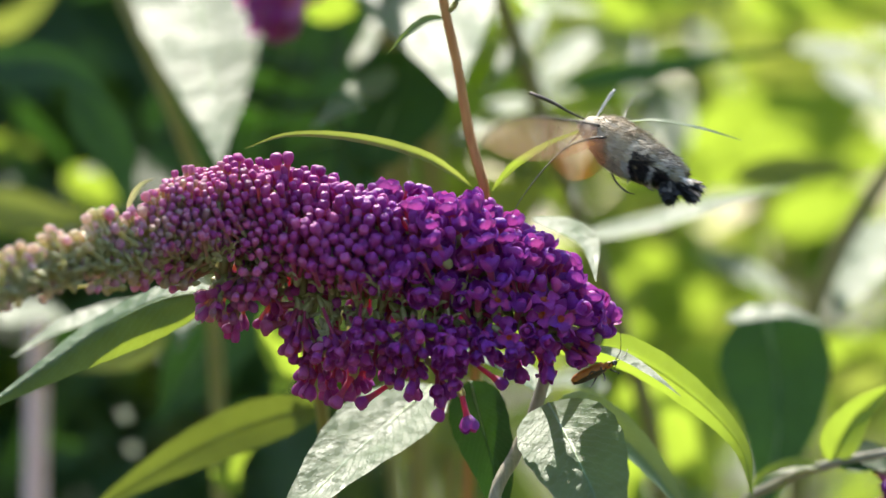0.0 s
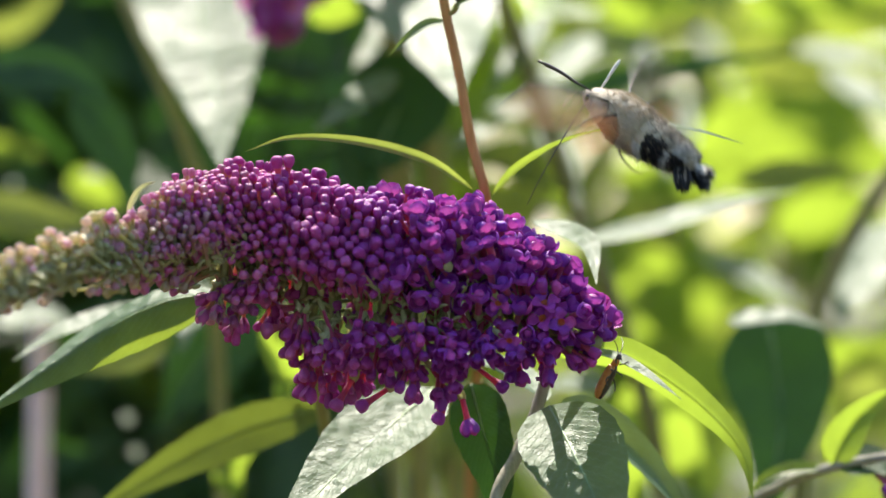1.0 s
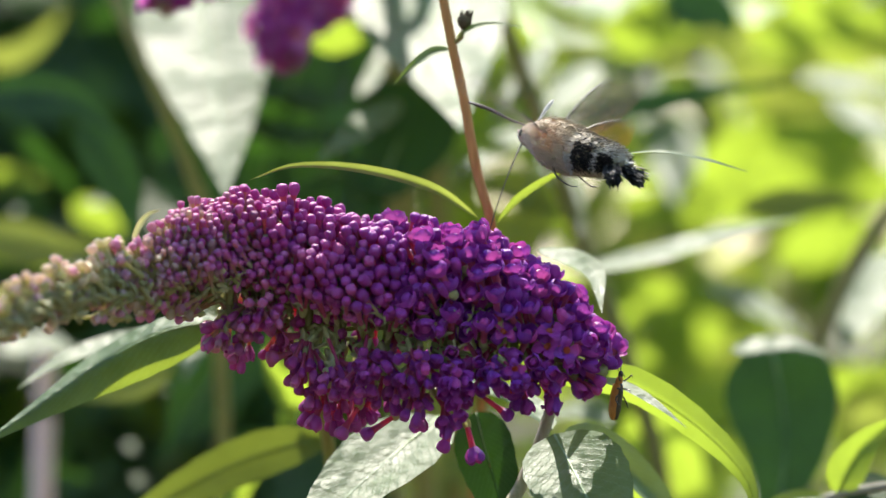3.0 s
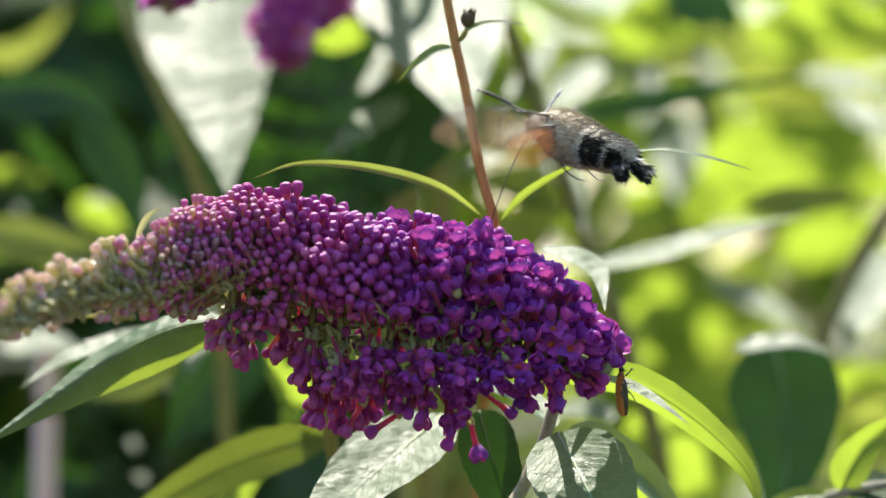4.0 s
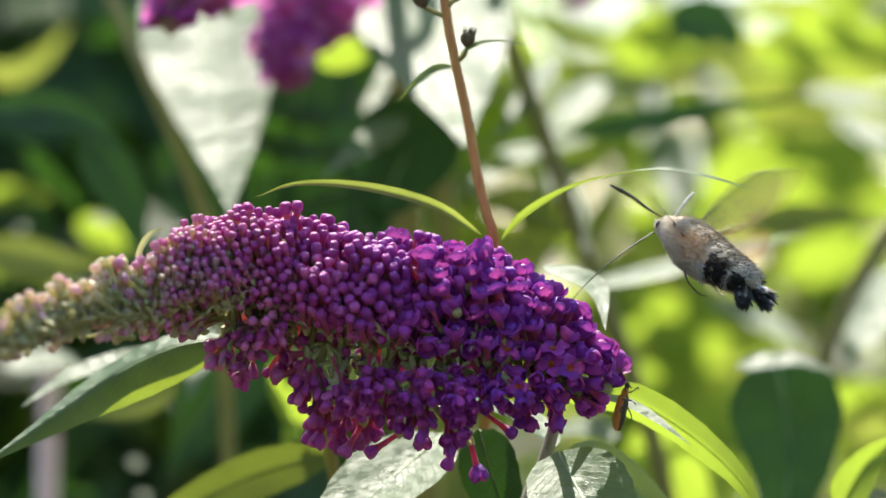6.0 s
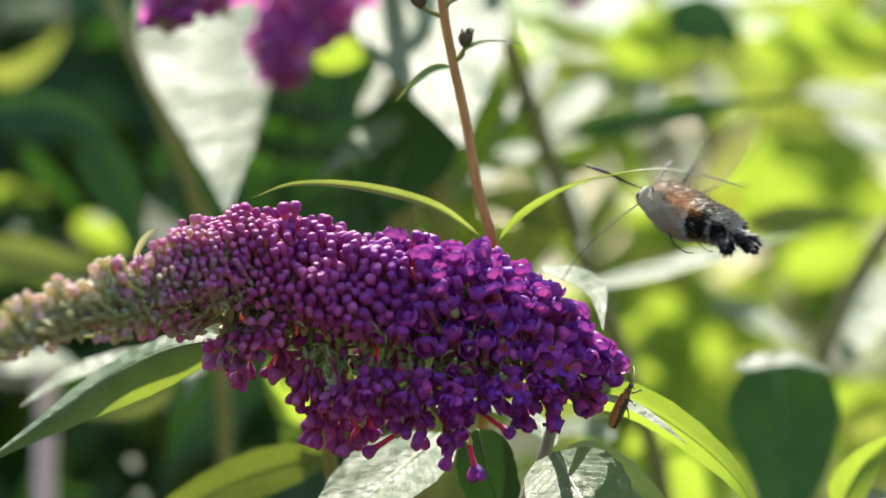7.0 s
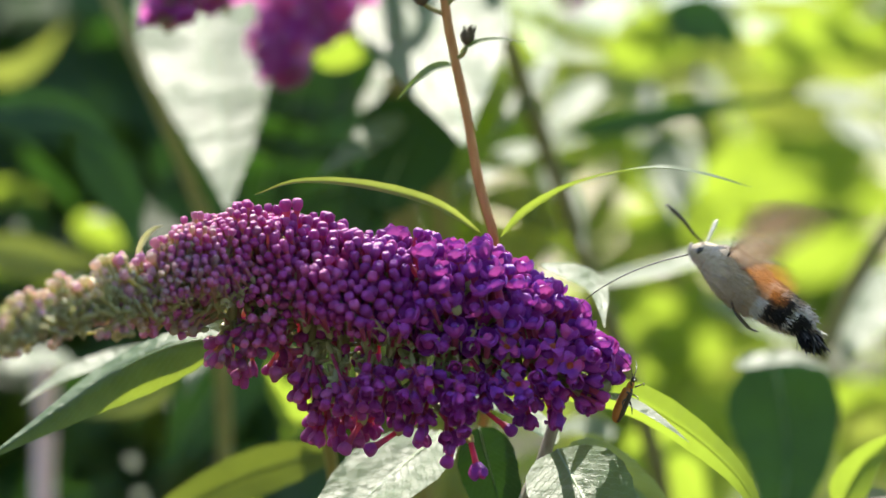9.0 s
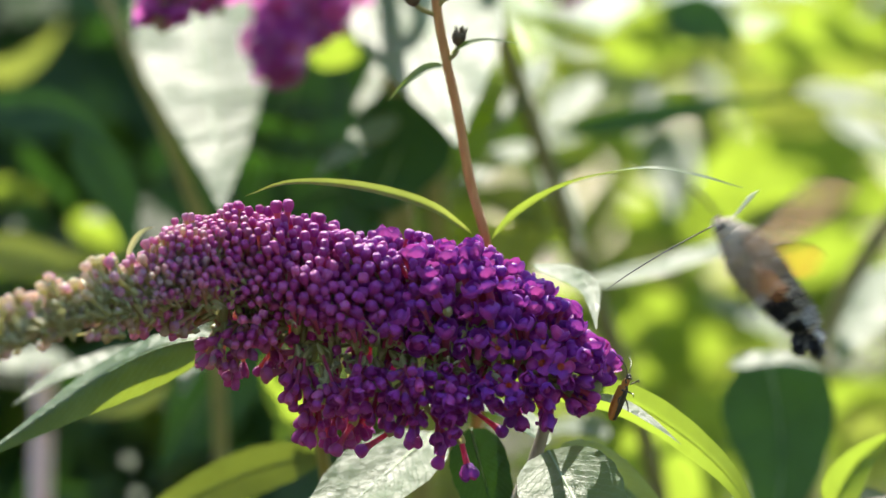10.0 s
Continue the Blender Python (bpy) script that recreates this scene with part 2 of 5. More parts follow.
# ---- leaves ----
def leaf(parent, pts, width, face=0.0, fold=18.0, mat=None, label="", twist=0.0, n=18, m=6, rib=True, curl=0.0, seed=0, name="leaf", normal=None):
    """A lance-shaped leaf along pts. face: degrees by which its upper side turns up from the side of the camera."""
    mat = mat or LEAF
    path = spline(pts, n)
    rnd = random.Random(seed + int(abs(pts[0][0]) * 1e5))
    verts, uvs, faces, spine = [], [], [], []
    for i, c in enumerate(path):
        s = i / n
        t = (path[min(i + 1, n)] - path[max(i - 1, 0)]).normalized()
        nrm = Vector((0, -1, 0)) if normal is None else Vector(normal)
        nrm = (nrm - t * nrm.dot(t)).normalized()
        side = t.cross(nrm)
        side = side if side.z + 0.25 * side.x > 0 else -side
        a = radians(face + twist * (s - 0.5))
        sd, nm = side * math.cos(a) - nrm * math.sin(a), nrm * math.cos(a) + side * math.sin(a)
        w = width * 0.5 * max(0.02, math.sin(math.pi * min(1, s ** 0.64 * 0.985 + 0.012)) ** 1.05)
        spine.append(c - nm * 0.0002)
        for j in range(m + 1):
            x = j / m * 2 - 1
            edge = 1 + (0.035 * ((i * 7 + j) % 2) if abs(x) > 0.99 else 0)
            wave = 0.05 * w * noise.noise(c * 90 + Vector((x * 2, seed, 0)))
            lift = abs(x) * w * math.tan(radians(fold)) - curl * x * x * w + wave
            verts.append(c + sd * (x * w * edge) + nm * lift)
            uvs.append((s, x))
    for i in range(n):
        for j in range(m):
            a = i * (m + 1) + j
            faces.append((a, a + 1, a + m + 2, a + m + 1))
    ob = obj(name, under(parent, verts), faces, mat, parent, label, uvs=uvs)
    if rib:
        v, f = tube(spine, [width * 0.022, width * 0.006], 5)
        obj("midrib", under(parent, v), f, RIB, ob)
    return ob


def stalk(parent, pts, r0, r1, mat, name="stalk", n=24, label=""):
    v, f = tube(spline(pts, n), [r0, r1], 8, 0.12)
    return obj(name, under(parent, v), f, mat, parent, label)


def shoot(place, label, group=""):
    return thing("bush_shoot", place, label, "plant shoot", group)


# ---- flower meshes: closed bud, half-open flower, open flower, all along +Z, in metres ----
def ring_loft(profile, sides, lobes=0.0):
    v, f = [], []
    for z, r in profile:
        for j in range(sides):
            q = 2 * math.pi * j / sides
            k = r * (1 + lobes * math.cos(4 * q) * (1 if z > 6 else 0))
            v.append((k * math.cos(q), k * math.sin(q), z))
    for i in range(len(profile) - 1):
        for j in range(sides):
            f.append((i * sides + j, i * sides + (j + 1) % sides, (i + 1) * sides + (j + 1) % sides, (i + 1) * sides + j))
    return v, f


def flower_template(kind, seed=0):
    rnd = random.Random(seed)
    v, f = ring_loft([(-0.3, 0.45), (0.4, 0.85), (1.3, 0.95), (1.9, 0.80)], 6)
    idx = [2] * len(f)

    def join(v2, f2, k):
        n = len(v)
        v.extend(v2)
        f.extend([tuple(a + n for a in q) for q in f2])
        idx.extend([k] * len(f2))
    if kind == "bud":
        v2, f2 = ring_loft([(1.0, 0.46), (3.5, 0.52), (5.6, 0.60), (6.6, 0.80), (7.2, 1.14), (7.8, 1.32), (8.45, 1.26), (8.85, 0.98), (9.0, 0.60), (8.80, 0.05)], 12, 0.09)
        join(v2, f2, 0)
        for q in range(len(f2)):
            idx[len(idx) - len(f2) + q] = 1 if q < 36 else 0
        return v, f, idx
    v2, f2 = ring_loft([(1.0, 0.55), (3.0, 0.62), (5.4, 0.68), (6.6, 0.95)], 7)
    join(v2, f2, 1)
    turn = rnd.choice((-1, 1))
    for p in range(4):
        base = p * math.pi / 2 + rnd.uniform(-0.18, 0.18)
        flare = rnd.uniform(-0.25, 0.6)
        g, rows, cols = [], 7, 7
        for i in range(rows):
            s = i / (rows - 1)
            if kind == "half":
                # a cupped petal that wraps over its neighbour, its lip rolled out or in
                r = 0.85 + 1.05 * math.sin(math.pi * min(1.0, 0.02 + 0.78 * s)) + (0.5 * flare * max(0.0, s - 0.7) / 0.3)
                z = 6.0 + 3.3 * s ** 0.85 - 0.55 * max(0.0, s - 0.75) / 0.25 * max(0.0, flare) + rnd.uniform(-0.08, 0.08)
                half_angle = 1.05 * math.sin(math.pi * (0.30 + 0.50 * s)) ** 0.6
            else:
                r = 0.85 + 2.9 * s
                z = 6.6 + 0.9 * math.sin(s * 2.5) - (0.7 * flare * s * s) + rnd.uniform(-0.1, 0.1)
                half_angle = 0.80 * math.sin(math.pi * (0.25 + 0.66 * s)) ** 0.8
            for j in range(cols):
                x = j / (cols - 1) * 2 - 1
                q = base + half_angle * x
                rr = r * (1 + (0.17 * turn * x if kind == "half" else -0.16 * abs(x) ** 3 * s)) + rnd.uniform(-0.04, 0.04)
                zz = z - (0.55 * x * x * s if kind == "half" else -0.42 * x * x * s)
                g.append((rr * math.cos(q), rr * math.sin(q), zz))
        join(g, [(i * cols + j, i * cols + j + 1, (i + 1) * cols + j + 1, (i + 1) * cols + j) for i in range(rows - 1) for j in range(cols - 1)], 0)
    if kind == "half":
        v2, f2 = ring_loft([(6.4, 0.7), (7.4, 1.0), (8.1, 0.9), (8.5, 0.5), (8.55, 0.03)], 7)
        join(v2, f2, 0)
    if kind == "open":
        v2, f2 = ring_loft([(6.35, 0.05), (6.45, 0.55), (6.75, 0.95)], 8)
        join(v2, f2, 3)
    return v, f, idx


FLOWER_MATS = [PETAL, TUBE_RED, CALYX, THROAT]
FLOWER_MATS_PINK = [PETAL_PINK, TUBE_PINK, CALYX, THROAT]
TEMPLATES = {k: [tuple(flower_template(k, i)) for i in range(5)] for k in ("bud", "half", "open")}


def flower_meshes(mats):
    made = {}
    for k, options in TEMPLATES.items():
        for i, (v, f, idx) in enumerate(options):
            me = bpy.data.meshes.new("floret")
            me.from_pydata([tuple(c * 0.001 for c in p) for p in v], [], f)
            for m in mats:
                me.materials.append(m)
            me.polygons.foreach_set("material_index", np.asarray(idx, dtype=np.int32))
            me.polygons.foreach_set("use_smooth", np.ones(len(f), dtype=bool))
            made[k, i] = me
    return made


FLOWER_MESH = flower_meshes(FLOWER_MATS)
FLOWER_MESH_PINK = flower_meshes(FLOWER_MATS_PINK)


def floret_pose(head, way, length):
    """A floret whose head is at head, looking along way; its own length is 9 mm."""
    m = Vector(way).to_track_quat("Z", "Y").to_matrix().to_4x4()
    k = length / 0.009
    return Matrix.Translation(Vector(head) - Vector(way) * length) @ m, k


def put_florets(root, items, near_limit=300, pink=False):
    """items: (head, way, length, kind, girth, near). The nearest become parts, the rest one mass."""
    rest, count = Heap(), 0
    items = sorted(items, key=lambda q: -q[5])
    for head, way, length, kind, girth, near in items:
        opt = random.randrange(5)
        m, k = floret_pose(head, way, length)
        m = m @ Matrix.Rotation(random.uniform(0, 6.28), 4, "Z") @ Matrix.Diagonal((girth, girth, k, 1))
        if count < near_limit:
            ob = new("floret", (FLOWER_MESH_PINK if pink else FLOWER_MESH)[kind, opt])
            ob.parent = root
            ob.matrix_basis = Matrix.Translation(-root.location) @ m
            count += 1
        else:
            v, f, idx = TEMPLATES[kind][opt]
            a = np.c_[np.asarray(v) * 0.001, np.ones(len(v))] @ np.array(m).T
            rest.add(a[:, :3], f, idx)
    if rest.n:
        rest.obj("floret_mass", FLOWER_MATS_PINK if pink else FLOWER_MATS, root, "dense mass of small violet florets and buds", "stuff")


# Outline of the great spike: across, its upper edge, its lower edge, its core.
SPIKE_U = [-60, 0, 60, 150, 250, 350, 440, 520, 620, 740, 850, 930, 1000, 1060, 1105]
SPIKE_TOP = [590, 548, 506, 470, 446, 382, 362, 370, 394, 408, 428, 460, 508, 568, 640]
SPIKE_LOW = [640, 640, 622, 604, 596, 600, 640, 690, 720, 720, 720, 715, 712, 700, 690]
SPIKE_MID = [612, 590, 562, 538, 524, 510, 510, 525, 550, 575, 590, 605, 622, 640, 662]
SPIKE_Y = [-0.066, -0.057, -0.047, -0.034, -0.021, -0.010, -0.002, 0, 0, 0, 0, 0, 0, 0, 0]
# Tufts that hang under it: across, down, nearer to the camera (mm), reach (mm).
TUFTS = [(400, 628, 4, 5), (428, 662, 4, 4), (445, 612, 9, 5), (478, 590, 12, 5), (500, 655, 2, 5), (545, 690, 7, 6), (562, 765, 5, 4), (612, 780, 2, 4), (600, 720, 10, 6), (650, 700, 14, 6), (648, 770, -3, 4), (700, 735, 8, 5),
         (742, 765, 9, 4), (740, 690, 14, 6), (800, 700, 15, 6), (800, 800, 6, 3), (812, 745, 12, 4), (858, 712, 13, 6), (905, 690, 14, 6), (930, 735, 4, 4), (975, 700, 11, 6), (984, 745, 6, 3),
         (1030, 660, 9, 6), (1050, 705, 4, 4)]


def great_spike():
    rnd = random.Random(11)
    root = thing("flower_spike", sight(985, 665, 0.004),
                 "arching violet butterfly-bush flower spike with pale buds at its tip", "flower")
    at = lambda arr, u: float(np.interp(u, SPIKE_U, arr))
    items, twigs, taken = [], Heap(), collections.defaultdict(list)

    def room(p, gap):
        """True, and taken from now on, if no other head is nearer to p than gap."""
        cell = tuple(int(math.floor(c / 0.004)) for c in p)
        for d in itertools.product((-1, 0, 1), repeat=3):
            for q, g in taken[cell[0] + d[0], cell[1] + d[1], cell[2] + d[2]]:
                if (q - p).length < (gap + g) / 2:
                    return False
        taken[cell].append((p, gap))
        return True

    def twig(a, b, r0, r1):
        bend = a.lerp(b, 0.55) + Vector([rnd.uniform(-.0015, .0015) for _ in range(3)])
        vv, ff = tube([a, bend, b], [r0, r1], 5)
        twigs.add([tuple(p) for p in vv], ff)

    def floret(head, way, length, kind, girth, near, hold):
        if head.y < 0 and way.y > 0.1:
            way = Vector((way.x, -way.y, way.z))
        items.append((head, way, length, kind, girth, near))
        twig(hold, head - way * length * 0.96, 0.0005, 0.0004)

    def kind_at(u, v):
        if u > 870 and v > 545 and rnd.random() < 0.32:
            return "open"
        return "half" if rnd.random() < min(0.9, (u - 660) / 170) else "bud"

    # the upper bank, head by head, in three layers one under the other
    for depth, tries in ((1.0, 9000), (0.80, 2600), (0.60, 1500)):
        for _ in range(tries):
            u = rnd.uniform(285, 1108)
            th = rnd.uniform(-0.34, 2.5)
            top, low, mid, y0 = at(SPIKE_TOP, u), at(SPIKE_LOW, u), at(SPIKE_MID, u), at(SPIKE_Y, u)
            c, s = math.cos(th), math.sin(th)
            if c < -0.3 and rnd.random() < (0.85 if u > 780 else 0.4):
                continue
            if u > 830 and depth < 1 and rnd.random() < 0.62:
                continue
            up, dn = mid - top, low - mid
            side = 0.62 * up + 0.28 * dn
            lump = 0.94 + 0.24 * noise.noise(Vector((u * 0.020, c * 2.2, s * 2.2))) + 0.07 * noise.noise(Vector((u * 0.06, c * 5, s * 5)))
            r = min(1.03, lump) * depth * (0.86 if th < -0.1 and u < 820 else 1)
            v = mid - (up if s > 0 else dn) * s * r
            small = float(np.interp(u, [285, 400, 500, 650], [0.56, 0.66, 0.82, 0.98]))
            kind = kind_at(u, v)
            gap = small * rnd.choice((0.0018, 0.0021, 0.0024, 0.0029)) * (1.85 if kind == "half" else 1.85 if kind == "open" else 1.0)
            head = sight(u, v, y0 - side / 8472.0 * c * r)
            if not room(head, gap):
                continue
            cap = max(0.0, (u - 930) / 150)
            radial = Vector((cap - 0.12, -c, s)).normalized()
            lean = Vector((noise.noise(head * 160), noise.noise(head * 160 + Vector((7, 0, 0))), noise.noise(head * 160 + Vector((0, 9, 0)))))
            way = (radial * 0.95 + lean * 0.85 + Vector([rnd.gauss(0, 0.2) for _ in range(3)]) + Vector((0.0, 0.12 * c, 0.55 if s > -0.1 else 0.1))).normalized()
            way = (way + radial * max(0.0, 0.72 - way.dot(radial)) * 1.4).normalized()
            length = 0.0092 * small * rnd.uniform(0.75, 1.4)
            girth = small * rnd.uniform(0.74, 1.04) * (1.45 if kind == "half" else 1.0)
            core = sight(min(u, 1000) + rnd.uniform(-24, 16), mid + rnd.uniform(-18, 18), y0)
            floret(head, way, length, kind, girth, (c + 0.5 * s) * depth * depth + 0.3 * (u - 300) / 800, core)
    # hanging tufts: a branch from the core, florets spread from its end
    for u, v, near, reach in TUFTS:
        y0 = at(SPIKE_Y, u)
        mid = sight(u, v, y0 - near * 0.001)
        core = sight(min(u, 960) * 0.92 + 55, at(SPIKE_MID, u) + 15, y0)
        joint = core.lerp(mid, 0.45)
        twig(core, joint, 0.0011, 0.0008)
        for _ in range(30):
            d = Vector([rnd.gauss(0, 1) for _ in range(3)]).normalized() * rnd.random() ** 0.45
            head = mid + Vector((d.x, d.y * 0.9, d.z * 0.9)) * reach * 0.00112
            kind = kind_at(u, v) if u > 760 else rnd.choice(("bud", "bud", "bud", "bud", "half", "half" if u > 580 else "bud"))
            small = float(np.interp(u, [380, 450, 600], [0.74, 0.84, 0.92]))
            if not room(head, small * rnd.uniform(0.0021, 0.0028) * (1.3 if kind != "bud" else 1)):
                continue
            way = ((head - joint).normalized() + (head - mid) / (reach * 0.001) * 0.35 + Vector([rnd.gauss(0, 0.16) for _ in range(3)])).normalized()
            floret(head, way, 0.0098 * small * rnd.uniform(0.75, 1.4), kind, small * rnd.uniform(0.72, 0.98), 0.75 + near * 0.02, joint.lerp(mid, rnd.uniform(0, 0.3)))
    # dim florets deep between the tufts
    for _ in range(200):
        u = rnd.uniform(420, 900)
        v, y = at(SPIKE_MID, u) + rnd.uniform(10, 110), at(SPIKE_Y, u) - rnd.uniform(-0.006, 0.008)
        head = sight(u, v, y)
        if room(head, 0.0026):
            hold = sight(u + 20, at(SPIKE_MID, u), at(SPIKE_Y, u))
            floret(head, ((head - hold).normalized() + Vector([rnd.gauss(0, 0.4) for _ in range(3)])).normalized(), 0.0075, "bud", 0.85, -1, hold)
    # the young end: whorls of small pale buds
    for k, node in enumerate((-52, -14, 28, 66, 106, 146, 188, 226, 262, 296, 326)):
        fill = 44 + 5 * k
        for _ in range(fill * 2):
            u = node + rnd.gauss(0, 9 + k * 0.5)
            th = rnd.uniform(-math.pi, math.pi)
            mid, y0 = at(SPIKE_MID, u), at(SPIKE_Y, u)
            c, s = math.cos(th), math.sin(th)
            up, dn = mid - at(SPIKE_TOP, u), at(SPIKE_LOW, u) - mid
            r = rnd.choice((1.0, 0.95, 0.8, 0.62)) * (0.60 + 0.48 * abs(c if k % 2 else s))
            head = sight(u, mid - (up if s > 0 else dn) * s * r, y0 - 0.6 * up / 8472 * c * r)
            small = 0.66
            if not room(head, rnd.uniform(0.0013, 0.0020)):
                continue
            way = (Vector((-0.45, -0.9 * c, s + 0.3)) + Vector([rnd.gauss(0, 0.28) for _ in range(3)])).normalized()
            core = sight(node + 14, at(SPIKE_MID, node + 14), at(SPIKE_Y, node + 14))
            length = rnd.uniform(0.0052, 0.0082)
            items.append((head, way, length, "bud", small * rnd.uniform(0.85, 1.3), -1))
            twig(core, head - way * length * 0.96, 0.0003, 0.0002)
    # single florets that hang free of the mass
    loose = [(850, 850, 0.25, 1.0, "half", 1.0), (788, 832, -0.45, 1.0, "bud", 1.05), (914, 772, 0.9, 0.65, "bud", 0.95), (648, 806, -0.85, 0.55, "bud", 1.1), (606, 808, -0.5, 0.8, "bud", 1.1),
             (556, 792, -0.4, 0.9, "half", 1.0), (544, 728, -1.0, 0.1, "bud", 0.9), (748, 796, 0.0, 1.0, "half", 0.95), (478, 668, -1.0, 0.22, "bud", 1.15), (492, 632, -0.8, 0.1, "open", 1.1),
             (520, 684, -0.6, 0.8, "half", 0.95), (1100, 655, 1.0, 0.1, "open", 0.8), (1078, 712, 0.8, 0.5, "bud", 1.0), (985, 766, 0.1, 1.0, "open", 0.8), (528, 356, 0.1, -1.0, "bud", 0.95), (505, 358, -0.1, -1.0, "bud", 0.95)]
    for u, v, du, dv, kind, g in loose:
        way = Vector((du, -0.2, -dv)).normalized()
        head = sight(u, v, -0.006)
        floret(head, way, 0.0095, kind, g, 2.0, head - way * 0.021 + Vector((0, 0.004, 0)))
    put_florets(root, items, 300)
    core = [sight(u, at(SPIKE_MID, u), at(SPIKE_Y, u)) for u in (985, 930, 850, 740, 620, 520, 440, 350, 250, 150, 60, 0, -60)]
    stalk(root, core, 0.0020, 0.0006, CALYX, "spike_core", 40)
    twigs.obj("twig_mass", [CALYX], root, "thin green twigs inside the spike", "stuff")
    # thin green bracts, most of them where the bank and the tufts part
    for k in range(170):
        u = rnd.uniform(-40, 860) if k < 30 else rnd.uniform(380, 860)
        mid, y0 = at(SPIKE_MID, u), at(SPIKE_Y, u)
        up = mid - at(SPIKE_TOP, u)
        if u > 380:
            p = sight(u, mid + rnd.gauss(26, 20), y0 - up / 8472 * rnd.uniform(0.3, 0.72))
        else:
            th = rnd.uniform(-1.2, 1.4)
            p = sight(u, mid - up * math.sin(th) * 0.75, y0 - up / 8472 * math.cos(th) * 0.6)
        d = Vector((rnd.uniform(-1, 0.6), rnd.uniform(-0.9, -0.2), rnd.uniform(-0.6, 0.7))).normalized() * rnd.uniform(0.002, 0.005)
        leaf(root, [p, p + d * 0.5 + Vector((0, 0, 0.0006)), p + d], rnd.uniform(0.0004, 0.0009), rnd.uniform(-60, 60), 20, CALYX, n=5, m=2, rib=False, name="bract")
    # one longer bract that stands up at the young end
    p = sight(240, 462, -0.022)
    leaf(root, [p, sight(256, 430, -0.023), sight(272, 412, -0.024), sight(290, 404, -0.025)], 0.0016, 30, 20, CALYX, n=8, m=2, rib=False, name="bract")
    # the stalk below it with its leaves
    stalk(root, [sight(985, 665, 0.004), sight(984, 740, 0.008), sight(966, 808, 0.008), sight(932, 885, 0.006), sight(890, 985, 0.0), sight(860, 1500, -0.002), sight(900, 9000, 0.0)],
          0.0013, 0.0015, STALK_GREY, "stalk", 60, "grey-green woolly stalk")
    leaf(root, [sight(988, 700, 0.008), sight(1110, 706, 0.012), sight(1230, 775, 0.014), sight(1325, 870, 0.010), sight(1350, 965, 0.004)], 0.0074, -8, -14, LEAF,
         "arched leaf, lime green where the sun shines through", twist=-10, seed=2)
    leaf(root, [sight(988, 800, 0.006), sight(1030, 880, -0.010), sight(1075, 980, -0.026), sight(1120, 1115, -0.050)], 0.021, -8, 14, LEAF_GLOSS,
         "broad leaf with wrinkled veins, shining in the sun", seed=3, normal=GLARE)
    leaf(root, [sight(1000, 806, 0.012), sight(1090, 850, 0.02), sight(1180, 935, 0.022), sight(1260, 1040, 0.02)], 0.014, 60, 20, LEAF_GLOSS, seed=4)
    leaf(root, [sight(985, 790, 0.01), sight(930, 745, 0.022), sight(880, 720, 0.034), sight(820, 700, 0.05)], 0.009, 62, 12, LEAF_GLOSS, seed=5)
    leaf(root, [sight(850, 760, 0.02), sight(868, 830, 0.016), sight(895, 930, 0.012), sight(905, 1040, 0.01)], 0.0125, -8, 14, LEAF_SHADE, "pointed leaf in shade, darkened in its colour", seed=6)
    return root


great_spike()


# ---- the red-brown stem with seed heads and its pair of narrow leaves ----
def seed_head(parent, place, size, way):
    h = Heap()
    rnd = random.Random(int(size * 1e6) + int(place.x * 1e5))
    v, f = ring_loft([(0, 0.25), (0.4, 0.7), (1.0, 0.95), (1.5, 0.9), (1.9, 0.5), (2.0, 0.05)], 9)
    rot = Vector(way).to_track_quat("Z", "Y").to_matrix().to_4x4()
    m = Matrix.Translation(place) @ rot @ Matrix.Diagonal((size, size, size, 1))
    h.add([tuple(m @ Vector(p)) for p in v], f)
    for k in range(26):
        q = rnd.uniform(0, 6.28)
        r = rnd.uniform(0.3, 0.9)
        a, b = Vector((r * math.cos(q), r * math.sin(q), 1.5)), Vector((r * 1.3 * math.cos(q), r * 1.3 * math.sin(q), rnd.uniform(2.2, 2.7)))
        vv, ff = tube([m @ a, m @ b], [size * 0.12, size * 0.02], 4)
        h.add([tuple(p) for p in vv], ff)
    return h.obj("seed_head", [BUD_BROWN], parent, "small spiky brown seed head", smooth=False)


